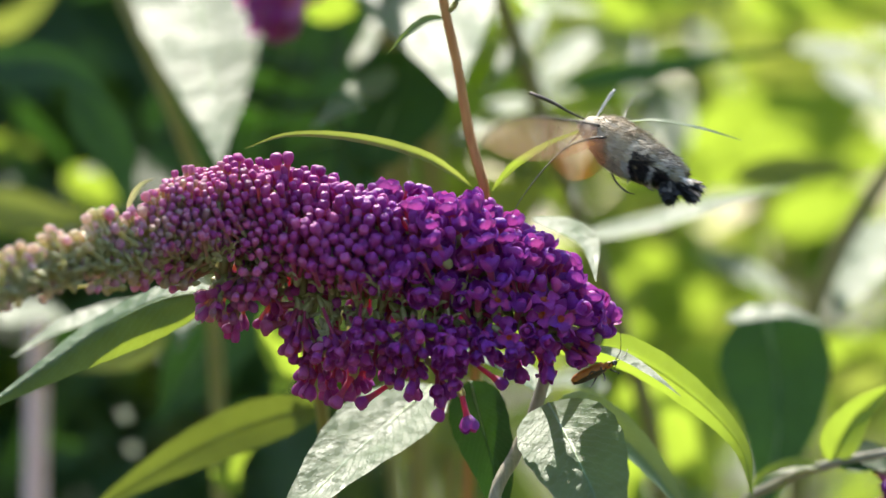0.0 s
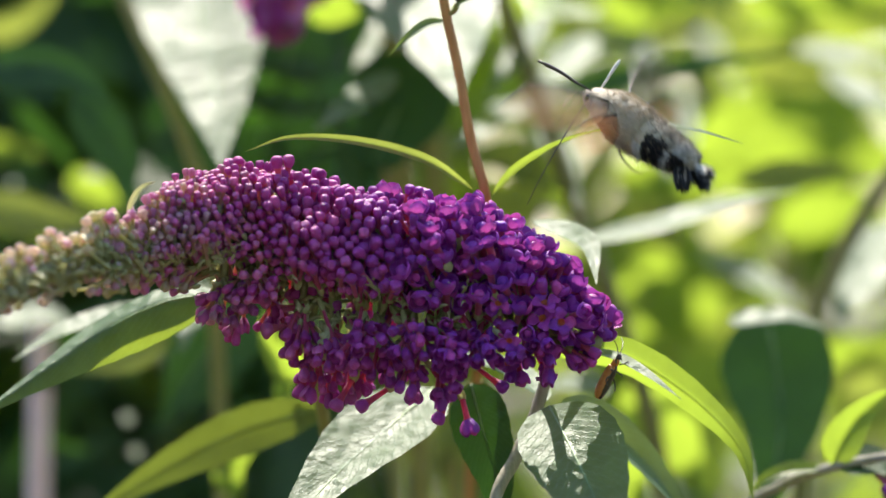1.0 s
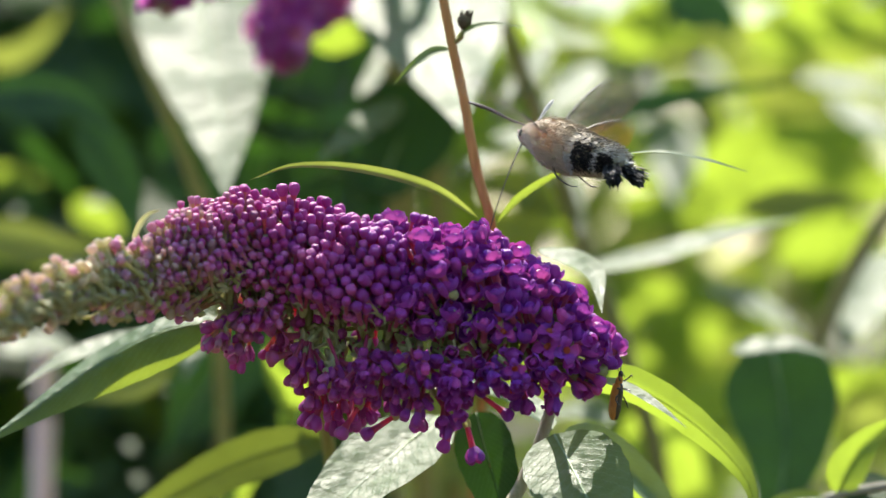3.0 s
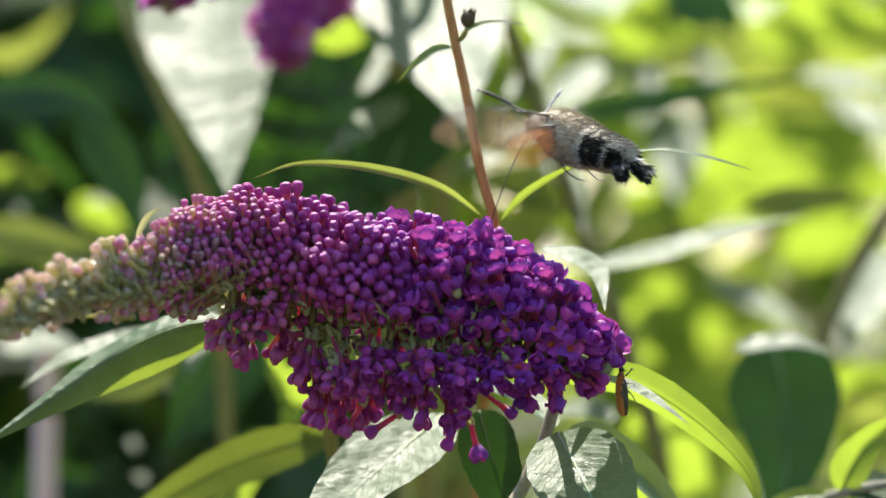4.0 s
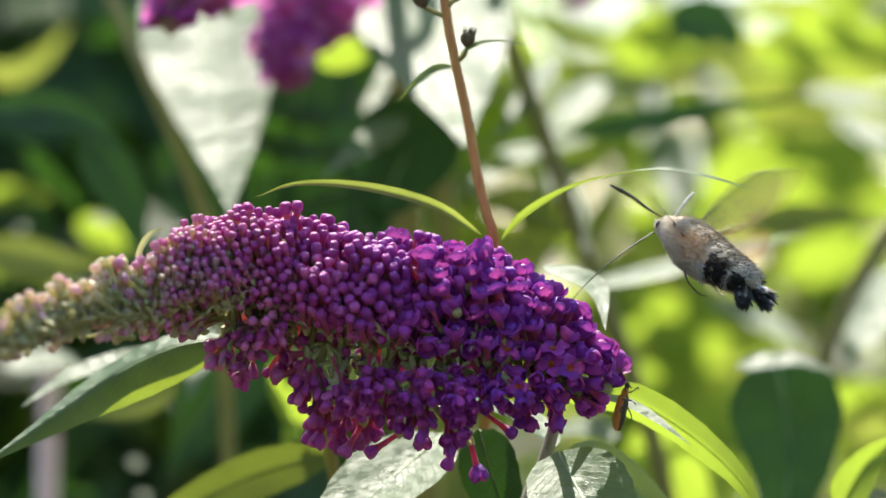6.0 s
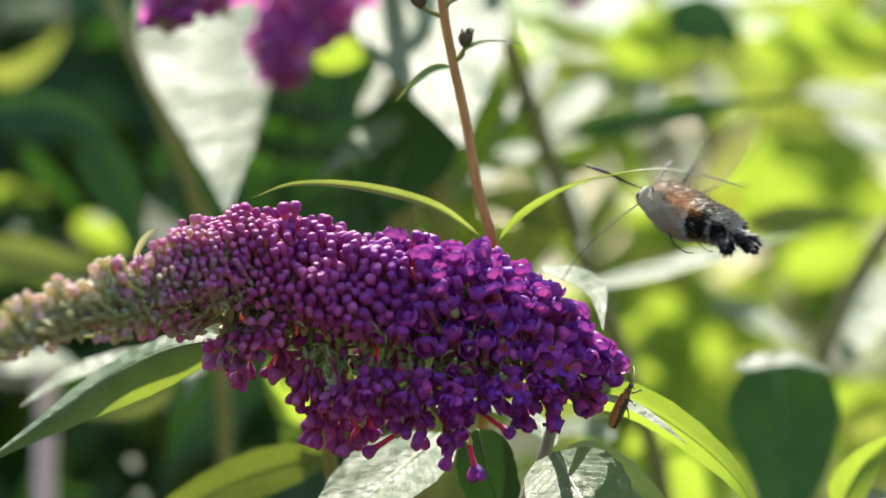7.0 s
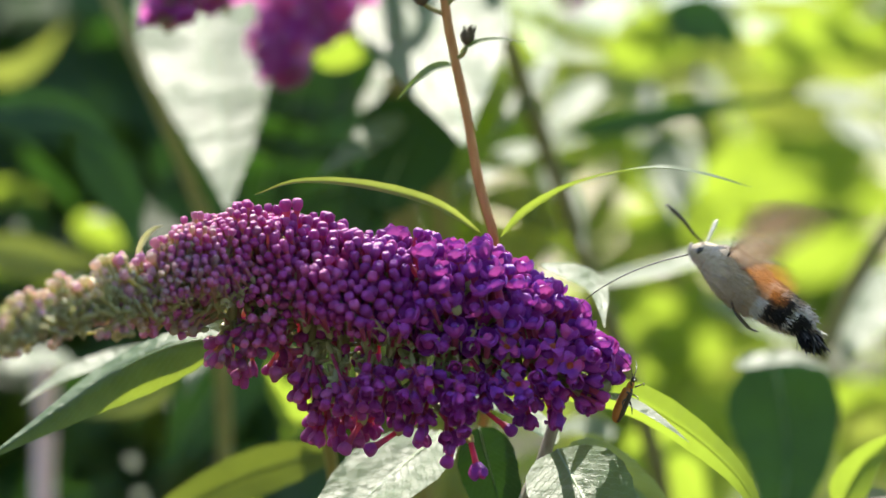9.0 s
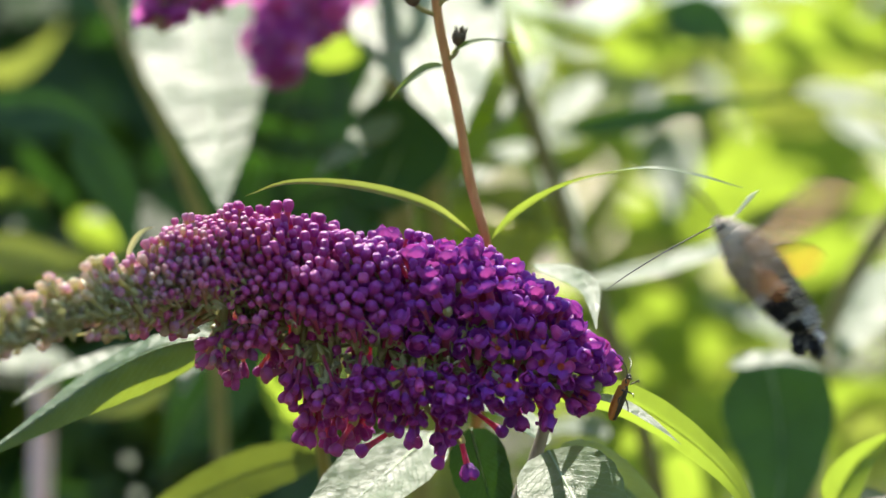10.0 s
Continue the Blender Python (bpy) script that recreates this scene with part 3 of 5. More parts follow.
def red_stem():
    root = thing("wild_plant", sight(900, 9000, 0.14), "slim red-brown stem with narrow leaves and dry seed heads", "plant")
    stalk(root, [sight(900, 9000, 0.14), sight(850, 1500, 0.14), sight(850, 900, 0.11), sight(875, 620, 0.05), sight(878, 440, 0.016), sight(850, 330, 0.014), sight(826, 200, 0.014), sight(808, 118, 0.014),
                 sight(793, 40, 0.014), sight(784, -40, 0.014), sight(780, -90, 0.014)], 0.0012, 0.00100, STALK_RED, "stalk", 90)
    leaf(root, [sight(852, 416, 0.016), sight(770, 365, 0.012), sight(650, 333, 0.006), sight(530, 326, 0.003), sight(450, 350, 0.002)], 0.0024, 30, 26, LEAF_OLIVE,
         "narrow arching leaf seen from its edge", seed=7, twist=15)
    leaf(root, [sight(888, 424, 0.014), sight(935, 375, 0.012), sight(1030, 325, 0.008), sight(1160, 300, 0.006), sight(1250, 312, 0.006), sight(1332, 335, 0.006)], 0.0040, 27, 8, LEAF_GLOSS,
         "narrow arching leaf, its far half shining", seed=8, twist=-72, normal=GLARE)
    leaf(root, [sight(803, 118, 0.014), sight(770, 126, 0.012), sight(735, 150, 0.010), sight(703, 182, 0.010)], 0.0026, 40, 20, LEAF_GLOSS, seed=9, n=10, m=4)
    leaf(root, [sight(812, 105, 0.014), sight(835, 84, 0.012), sight(880, 74, 0.010), sight(945, 80, 0.010)], 0.0018, 55, 20, LEAF_GLOSS, seed=10, n=10, m=4)
    seed_head(root, sight(826, 84, 0.013), 0.0017, (0.15, 0, 1))
    seed_head(root, sight(752, 14, 0.014), 0.0020, (-0.4, 0, 1))
    seed_head(root, sight(812, -4, 0.013), 0.0018, (0.4, 0, 1))
    stalk(root, [sight(790, 30, 0.014), sight(765, 20, 0.014), sight(752, 12, 0.014)], 0.0006, 0.0005, STALK_OLIVE, "twig", 5)
    stalk(root, [sight(800, 112, 0.014), sight(820, 100, 0.0135), sight(826, 86, 0.013)], 0.0006, 0.0005, STALK_OLIVE, "twig", 5)
    stalk(root, [sight(787, 20, 0.014), sight(800, 4, 0.0135), sight(812, -2, 0.013)], 0.0006, 0.0005, STALK_OLIVE, "twig", 5)
    return root


red_stem()

# ---- leaves further back, shoot by shoot ----
TURN = {"glare": GLARE, "sheen": (GLARE + Vector((0.13, -0.05, -0.12))).normalized(), "thru": Vector((0.0, -0.88, -0.45)).normalized(), "dim": Vector((-0.1, -0.93, 0.36)).normalized(), "up": Vector((-0.25, -0.62, 0.72)).normalized()}


def far_leaf(root, uv, y, width, turn, mat, fold=10.0, label="", seed=0, rib=True, curl=0.0, face=0.0):
    """A leaf through the (u, v) points of uv, starting y behind the spike, in the plane that faces turn."""
    nrm = TURN[turn]
    pts = [sight(*uv[0], y)]
    for u, v in uv[1:]:
        k = y
        for _ in range(6):
            d = sight(u, v, k) - pts[-1]
            k = pts[-1].y - (nrm.x * d.x + nrm.z * d.z) / nrm.y
            k = min(max(k, y - 0.13), y + 0.13)
        pts.append(sight(u, v, k))
    return leaf(root, pts, width * (0.9 + y) / 7625, face, fold, mat, label, n=14, m=6, seed=seed, rib=rib, curl=curl, normal=nrm)


def back_shoots():
    a = shoot(sight(400, 9000, 0.15), "tall shoot with large drooping leaves and an olive stalk")
    stalk(a, [sight(400, 9000, 0.15), sight(420, 1400, 0.15), sight(390, 480, 0.15), sight(345, 330, 0.15), sight(260, 130, 0.16), sight(170, -60, 0.17)], 0.0022, 0.0016, STALK_OLIVE, n=60)
    far_leaf(a, [(335, -90), (366, 60), (392, 210), (410, 378)], 0.205, 218, "sheen", LEAF_GLOSS, -6, "large drooping leaf, white with sun glare", 21)
    # here and in later shoots, dim leaves take the copy with shade painted in
    far_leaf(a, [(560, 60), (525, 190), (480, 330), (470, 460)], 0.20, 150, "dim", LEAF_SHADE, 8, seed=22)
    far_leaf(a, [(-40, 200), (80, 195), (160, 220), (225, 275)], 0.14, 75, "dim", LEAF_SHADE, 8, seed=23)
    far_leaf(a, [(150, 240), (200, 310), (235, 380), (250, 470)], 0.16, 90, "dim", LEAF_SHADE, 8, seed=24)
    far_leaf(a, [(290, 330), (330, 290), (370, 330), (390, 430)], 0.19, 110, "dim", LEAF_SHADE, 8, seed=25)
    far_leaf(a, [(-40, 120), (20, 130), (80, 100), (130, 40)], 0.30, 44, "thru", LEAF_OLIVE, 8, seed=26)
    far_leaf(a, [(-30, 350), (10, 345), (50, 340), (90, 350)], 0.30, 50, "thru", LEAF, 8, seed=27)
    far_leaf(a, [(140, 410), (170, 405), (205, 425), (235, 470)], 0.26, 64, "thru", LEAF, 8, seed=28)
    # two tiny leaves added as glints that blur into white discs
    far_leaf(a, [(34, 402), (40, 403), (46, 404), (54, 406)], 0.22, 20, "glare", LEAF_GLOSS, 5, seed=29)
    far_leaf(a, [(166, 388), (178, 388), (192, 390), (206, 394)], 0.22, 26, "glare", LEAF_GLOSS, 5, seed=30)
    far_leaf(a, [(-40, 440), (40, 455), (120, 470), (200, 470)], 0.20, 75, "dim", LEAF_OLIVE, 5, seed=31)
    far_leaf(a, [(50, 260), (80, 300), (130, 350), (150, 400)], 0.24, 34, "thru", LEAF_SHADE, 5, seed=32)

    far_leaf(a, [(-60, 480), (0, 470), (60, 476), (130, 500)], 0.28, 70, "thru", LEAF, 8, seed=33)

    b = shoot(sight(760, 9000, 0.14), "shoot with broad leaves, some glaring white in the sun")
    stalk(b, [sight(760, 9000, 0.14), sight(740, 1400, 0.15), sight(700, 600, 0.16), sight(720, 200, 0.16), sight(740, -90, 0.16)], 0.002, 0.0015, STALK_OLIVE, n=60)
    far_leaf(b, [(725, -190), (760, -10), (795, 120), (826, 262)], 0.215, 260, "glare", LEAF_GLOSS, -6, "broad leaf, white with sun glare, seen behind a stem", 41)
    far_leaf(b, [(760, 170), (725, 260), (690, 340), (660, 430)], 0.15, 190, "dim", LEAF_SHADE, 10, seed=42)
    far_leaf(b, [(710, 205), (670, 245), (620, 280), (566, 318)], 0.14, 78, "glare", LEAF_GLOSS, 5, seed=43)
    far_leaf(b, [(980, 100), (950, 150), (915, 200), (868, 262)], 0.18, 50, "glare", LEAF_GLOSS, 5, seed=44)
    far_leaf(b, [(965, 262), (920, 275), (870, 310), (800, 350)], 0.17, 72, "glare", LEAF_GLOSS, 5, seed=45)
    far_leaf(b, [(1060, 140), (1030, 180), (1000, 215), (960, 250)], 0.22, 78, "glare", LEAF_GLOSS, 5, seed=46)
    far_leaf(b, [(955, 260), (990, 255), (1025, 248), (1065, 238)], 0.22, 46, "glare", LEAF_GLOSS, 5, seed=47)
    far_leaf(b, [(970, 300), (1000, 335), (1025, 380), (1040, 450)], 0.19, 48, "glare", LEAF_GLOSS, 5, seed=48)
    far_leaf(b, [(720, 60), (680, 120), (650, 180), (640, 240)], 0.20, 60, "dim", LEAF_SHADE, 8, seed=49)
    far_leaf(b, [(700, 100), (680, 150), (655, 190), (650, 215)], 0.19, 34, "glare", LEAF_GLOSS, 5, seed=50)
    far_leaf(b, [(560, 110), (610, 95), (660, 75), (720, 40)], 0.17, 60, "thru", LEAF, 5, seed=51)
    far_leaf(b, [(620, 330), (560, 350), (500, 400), (460, 470)], 0.17, 130, "dim", LEAF_SHADE, 5, seed=52)
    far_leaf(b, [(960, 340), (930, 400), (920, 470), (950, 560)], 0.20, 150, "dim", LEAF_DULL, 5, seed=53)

    c = shoot(sight(1180, 9000, 0.16), "sunlit shoot with long lime-green and glaring leaves")
    stalk(c, [sight(1180, 9000, 0.16), sight(1230, 1300, 0.16), sight(1180, 880, 0.16), sight(1115, 650, 0.16), sight(1050, 480, 0.16), sight(975, 270, 0.16), sight(900, 60, 0.16), sight(870, -60, 0.16)], 0.0026, 0.0022, STALK_DARK, n=60)
    far_leaf(c, [(1030, 512), (1170, 480), (1300, 440), (1436, 412)], 0.11, 66, "glare", LEAF_GLOSS, 5, "long leaf, white with sun glare", 61)
    far_leaf(c, [(960, 470), (1025, 490), (1062, 520), (1072, 585)], 0.035, 52, "glare", LEAF_GLOSS, 5, seed=62)
    # narrow strip added as the white highlight on the spike's arched leaf
    far_leaf(c, [(1052, 700), (1108, 712), (1165, 744), (1222, 788)], 0.006, 26, "glare", LEAF_GLOSS, 5, seed=84)
    far_leaf(c, [(1372, 628), (1392, 730), (1398, 850), (1365, 1010)], 0.12, 195, "dim", LEAF_SHADE, 14, "broad leaf in shade, darkened in its colour", 63)
    # small leaf added in front as the bright white top of the broad one
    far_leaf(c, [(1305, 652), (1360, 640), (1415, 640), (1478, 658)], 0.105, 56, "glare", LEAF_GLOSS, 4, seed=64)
    far_leaf(c, [(1010, 240), (1140, 215), (1280, 190), (1440, 172)], 0.18, 44, "dim", LEAF_SHADE, 5, seed=65)
    far_leaf(c, [(1425, 165), (1490, 170), (1550, 180), (1620, 200)], 0.26, 70, "glare", LEAF_GLOSS, 5, seed=66)
    far_leaf(c, [(1480, 190), (1530, 230), (1580, 270), (1640, 320)], 0.29, 60, "glare", LEAF_GLOSS, 5, seed=67)
    far_leaf(c, [(1250, 380), (1350, 330), (1460, 290), (1600, 250)], 0.33, 190, "thru", LEAF, 5, "wide lime-green leaf with the sun behind it", 68)
    far_leaf(c, [(1080, 110), (1160, 70), (1240, 55), (1330, 60)], 0.31, 120, "thru", LEAF, 5, seed=69)
    far_leaf(c, [(1340, 110), (1430, 75), (1510, 60), (1620, 70)], 0.34, 110, "thru", LEAF, 5, seed=70)
    far_leaf(c, [(1110, 520), (1160, 580), (1200, 640), (1210, 720)], 0.31, 150, "thru", LEAF, 5, seed=71)
    far_leaf(c, [(1100, 400), (1170, 395), (1250, 400), (1330, 425)], 0.34, 90, "thru", LEAF, 5, seed=72)
    far_leaf(c, [(1260, 520), (1320, 550), (1380, 585), (1440, 630)], 0.26, 60, "glare", LEAF_GLOSS, 5, seed=73)
    far_leaf(c, [(1180, 230), (1195, 290), (1210, 340), (1205, 400)], 0.33, 100, "glare", LEAF_GLOSS, 5, seed=74)
    far_leaf(c, [(1140, 250), (1160, 190), (1150, 150), (1140, 110)], 0.31, 60, "glare", LEAF_GLOSS, 5, seed=75)
    far_leaf(c, [(1120, 60), (1130, 40), (1145, 20), (1150, -20)], 0.30, 70, "glare", LEAF_GLOSS, 5, seed=76)
    far_leaf(c, [(1190, 60), (1240, 40), (1290, 60), (1310, 110)], 0.29, 110, "dim", LEAF_SHADE, 5, seed=77)
    far_leaf(c, [(1320, 400), (1400, 385), (1480, 380), (1560, 380)], 0.19, 52, "dim", LEAF_DULL, 5, seed=78)
    far_leaf(c, [(1150, 740), (1180, 800), (1220, 870), (1280, 960)], 0.20, 130, "thru", LEAF, 5, seed=79)
    far_leaf(c, [(1090, 860), (1110, 900), (1140, 960), (1150, 1020)], 0.18, 90, "thru", LEAF, 5, seed=82)
    far_leaf(c, [(1290, 700), (1260, 740), (1240, 800), (1250, 880)], 0.26, 90, "thru", LEAF, 5, seed=83)
    far_leaf(c, [(1090, 780), (1050, 760), (1010, 760), (970, 780)], 0.12, 60, "glare", LEAF_GLOSS, 5, seed=80)
    far_leaf(c, [(1080, 640), (1120, 700), (1110, 780), (1060, 860)], 0.29, 130, "thru", LEAF, 5, seed=81)

    d = shoot(sight(1500, 9000, 0.16), "olive-stalked shoot with sunlit leaves")
    stalk(d, [sight(1500, 9000, 0.16), sight(1430, 1300, 0.16), sight(1440, 740, 0.16), sight(1490, 560, 0.16), sight(1570, 420, 0.16), sight(1680, 260, 0.16)], 0.0024, 0.002, STALK_DARK, n=60)
    far_leaf(d, [(1600, 470), (1560, 530), (1530, 590), (1500, 650)], 0.19, 130, "glare", LEAF_GLOSS, 5, seed=91)
    far_leaf(d, [(1430, 740), (1480, 710), (1530, 690), (1600, 690)], 0.26, 60, "thru", LEAF, 5, seed=92)
    far_leaf(d, [(1600, 740), (1560, 790), (1520, 850), (1480, 930)], 0.29, 120, "thru", LEAF_OLIVE, 5, seed=93)
    far_leaf(d, [(1470, 770), (1455, 800), (1450, 830), (1430, 860)], 0.16, 40, "glare", LEAF_GLOSS, 5, seed=94)
    far_leaf(d, [(1390, 500), (1450, 460), (1520, 440), (1600, 430)], 0.34, 100, "thru", LEAF, 5, seed=95)
    far_leaf(d, [(1250, 480), (1240, 560), (1250, 640), (1260, 720)], 0.34, 90, "thru", LEAF, 5, seed=96)

    # smaller leaves of the sunny shoots, loosely spread
    rnd = random.Random(21)
    for k in range(96):
        u, v, y = rnd.uniform(960, 1640), rnd.uniform(-60, 930), rnd.uniform(0.36, 0.56)
        ang, ln = rnd.gauss(-0.4, 0.5), rnd.uniform(150, 330)
        du, dv = ln * math.cos(ang) * rnd.choice((-1, 1)), ln * math.sin(ang) * 0.8
        turn = rnd.choice(("thru", "thru", "thru", "thru", "glare", "thru", "dim"))
        mat = {"glare": LEAF_GLOSS, "dim": LEAF_OLIVE}.get(turn, rnd.choice((LEAF, LEAF_OLIVE)))
        far_leaf(c if k % 2 else d, [(u, v), (u + du * 0.35, v + dv * 0.3), (u + du * 0.7, v + dv * 0.66), (u + du, v + dv)], y, rnd.uniform(30, 70), turn, mat, rnd.uniform(-8, 12), seed=200 + k, rib=k % 3 == 0)
    for k in range(22):
        u, v, y = rnd.uniform(990, 1620), rnd.uniform(-40, 930), rnd.uniform(0.26, 0.36)
        ang, ln = rnd.gauss(-0.6, 0.6), rnd.uniform(70, 190)
        du, dv = ln * math.cos(ang) * rnd.choice((-1, 1)), ln * math.sin(ang)
        turn = rnd.choice(("thru", "thru", "glare", "dim", "up"))
        far_leaf(c if k % 2 else d, [(u, v), (u + du * 0.35, v + dv * 0.28), (u + du * 0.7, v + dv * 0.64), (u + du, v + dv)], y, rnd.uniform(14, 32), turn, LEAF_GLOSS if turn == "glare" else rnd.choice((LEAF, LEAF, LEAF_OLIVE)), rnd.uniform(-8, 14), seed=400 + k, rib=k % 3 == 0)
    for k in range(4):
        u = rnd.uniform(1080, 1560)
        y = rnd.uniform(0.36, 0.5)
        tilt = rnd.choice((-1, 1)) * rnd.uniform(150, 330)
        stalk(c if k % 2 else d, [sight(u - tilt, 980, y), sight(u - tilt * 0.3, 640, y), sight(u + tilt * 0.3, 300, y), sight(u + tilt, -60, y)], 0.0014, 0.0008, STALK_OLIVE, "twig", 14)
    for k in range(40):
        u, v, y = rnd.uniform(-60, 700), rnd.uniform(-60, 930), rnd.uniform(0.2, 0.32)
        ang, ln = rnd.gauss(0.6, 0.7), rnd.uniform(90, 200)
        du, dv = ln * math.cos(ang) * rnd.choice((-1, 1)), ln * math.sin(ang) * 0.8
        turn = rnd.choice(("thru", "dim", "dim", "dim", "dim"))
        # all of these get the leaf colour that has shade put into it
        mat = {"glare": LEAF_GLOSS, "dim": LEAF_SHADE}.get(turn, LEAF_SHADE)
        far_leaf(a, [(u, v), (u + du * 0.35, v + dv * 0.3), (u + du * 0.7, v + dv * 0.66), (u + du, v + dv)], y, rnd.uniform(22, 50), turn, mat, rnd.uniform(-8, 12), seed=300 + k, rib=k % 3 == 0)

    e = shoot(sight(1560, 9000, 0.05), "thin twig with a young leaf and a few florets")
    stalk(e, [sight(1560, 9000, 0.05), sight(1330, 1400, 0.06), sight(1320, 1010, 0.055), sight(1400, 940, 0.05), sight(1500, 905, 0.045), sight(1640, 880, 0.04)], 0.0012, 0.001, STALK_GREY, n=60)
    leaf(e, [sight(1490, 905, 0.045), sight(1510, 860, 0.045), sight(1545, 810, 0.045), sight(1610, 760, 0.045)], 0.0085, 10, 26, LEAF, seed=97)
    leaf(e, [sight(1500, 905, 0.045), sight(1540, 900, 0.045), sight(1590, 905, 0.045), sight(1650, 930, 0.045)], 0.0105, 50, 14, LEAF_SHADE, seed=98)
    leaf(e, [sight(1480, 912, 0.046), sight(1420, 912, 0.046), sight(1370, 930, 0.046), sight(1340, 965, 0.046)], 0.0042, 50, 20, LEAF, seed=99)
    mini = [(sight(1580 + 40 * random.random(), 945 + 40 * random.random(), 0.04), Vector((random.uniform(-1, 1), -0.6, random.uniform(-1, 1))).normalized(), 0.006, "half", 0.8, 1) for _ in range(16)]
    put_florets(e, mini)

    f = shoot(sight(300, 9000, 0.03), "low shoot with long arching leaves, lime green along one edge")
    stalk(f, [sight(300, 9000, 0.03), sight(520, 1500, 0.04), sight(600, 1000, 0.05), sight(560, 700, 0.04), sight(470, 590, 0.03), sight(400, 596, 0.015)], 0.0018, 0.0012, STALK_OLIVE, n=60)
    leaf(f, [sight(402, 598, 0.014), sight(300, 618, 0.014), sight(190, 672, 0.016), sight(90, 740, 0.012), sight(-40, 830, 0.004)], 0.0120, 30, -38, LEAF_GLOSS, "long arching leaf, glossy above and lime green below", seed=100)
    far_leaf(f, [(330, 618), (220, 635), (120, 668), (40, 720)], 0.06, 55, "glare", LEAF_GLOSS, 5, seed=101)
    far_leaf(f, [(785, 768), (706, 836), (606, 926), (486, 1056)], 0.030, 176, "glare", LEAF_GLOSS, 10, "broad wrinkled leaf, half in glaring sun and half in shade", 102, face=2)
    leaf(f, [sight(600, 800, 0.06), sight(450, 842, 0.06), sight(300, 915, 0.06), sight(150, 1010, 0.06)], 0.0105, -2, 12, LEAF_DULL, "long olive-green leaf", seed=103)
    far_leaf(f, [(505, 610), (520, 680), (525, 740), (500, 800)], 0.09, 90, "thru", LEAF, 4, seed=104)
    far_leaf(f, [(470, 590), (420, 650), (360, 740), (300, 840)], 0.17, 170, "dim", LEAF_SHADE, 8, seed=105)
    far_leaf(f, [(380, 580), (365, 620), (350, 660), (335, 710)], 0.15, 56, "glare", LEAF_GLOSS, 4, seed=106)
    far_leaf(f, [(320, 660), (250, 700), (190, 720), (110, 740)], 0.14, 80, "dim", LEAF_OLIVE, 4, seed=107)
    far_leaf(f, [(20, 660), (60, 640), (100, 640), (150, 660)], 0.18, 90, "glare", LEAF_GLOSS, 4, seed=108)
    # four more tiny leaves stand in for out-of-focus glints
    far_leaf(f, [(238, 812), (242, 818), (246, 824), (250, 832)], 0.2, 18, "glare", LEAF_GLOSS, 4, seed=109)
    far_leaf(f, [(252, 872), (256, 878), (260, 884), (264, 892)], 0.2, 18, "glare", LEAF_GLOSS, 4, seed=113)
    far_leaf(f, [(408, 670), (412, 674), (416, 678), (420, 684)], 0.2, 16, "glare", LEAF_GLOSS, 4, seed=114)
    far_leaf(f, [(310, 715), (314, 719), (318, 723), (322, 728)], 0.2, 14, "glare", LEAF_GLOSS, 4, seed=115)
    far_leaf(f, [(440, 960), (420, 920), (440, 890), (480, 860)], 0.14, 50, "thru", LEAF, 4, seed=110)
    far_leaf(f, [(700, 900), (740, 850), (790, 840), (850, 900)], 0.22, 120, "dim", LEAF_OLIVE, 4, seed=111)


back_shoots()

# ---- a pale pink cane ----
cane = thing("garden_cane", sight(86, 9000, 0.2), "pale pink garden cane standing among the leaves", "cane")
cane_path = [sight(86, 9000, 0.2), sight(84, 3000, 0.2), sight(84, 1200, 0.2), sight(86, 900, 0.2), sight(90, 730, 0.2), sight(96, 640, 0.2)]
v_, f_ = tube(spline(cane_path, 50), [0.0032, 0.0029], 12, 0.05)
obj("cane_rod", under(cane, v_), f_, CANE_PINK, cane)
v_, f_ = tube([sight(88, 766, 0.2), sight(88.3, 760, 0.2), sight(88.6, 750, 0.2), sight(89, 744, 0.2)], [0.0029, 0.0035, 0.0035, 0.0029], 12)
obj("cane_knot", under(cane, v_), f_, BUD_BROWN, cane, "darker joint of the cane")


# ---- flower spikes further back ----
def back_spike(p0, p1, r0, r1, n, label, seed):
    rnd = random.Random(seed)
    root = thing("flower_spike", p0, label, "flower", "spikes in the background")
    items, d = [], (p1 - p0)
    ax = d.normalized()
    e1 = ax.cross(Vector((0, 1, 0))).normalized()
    e2 = ax.cross(e1)
    for i in range(n):
        s, q = (i + 0.5) / n, i * 2.39996
        r = (r0 + (r1 - r0) * s) * rnd.uniform(0.55, 1.15) * (0.85 + 0.5 * noise.noise(Vector((s * 9, q, seed))))
        way = (e1 * math.cos(q) + e2 * math.sin(q) + ax * 0.3 + Vector([rnd.gauss(0, 0.25) for _ in range(3)])).normalized()
        items.append((p0 + d * s + (e1 * math.cos(q) + e2 * math.sin(q)) * r, way, 0.0085, rnd.choice(("bud", "half", "open", "open")), 1.35, rnd.random()))
    put_florets(root, items, 120, True)
    stalk(root, [p0 - ax * 0.03 + Vector((0, 0.01, 0)), p0, p0 + d * 0.5, p1], 0.0018, 0.0008, CALYX, "spike_core", 10)
    g = p0 - ax * 0.03
    stalk(root, [g + Vector((0, 0.01, 0)), g + Vector((0.01, 0.05, 0.03)), g + Vector((0.03, 0.09, -0.3)), Vector((g.x + 0.05, g.y + 0.12, 0))], 0.002, 0.004, STALK_OLIVE, "stalk", 40)


back_spike(sight(570, -40, 0.145), sight(500, 138, 0.14), 0.0165, 0.0075, 84, "violet flower spike hanging among leaves, out of focus", 5)
back_spike(sight(400, -50, 0.10), sight(268, 32, 0.095), 0.0105, 0.0060, 52, "small violet flower spike among leaves, out of focus", 6)
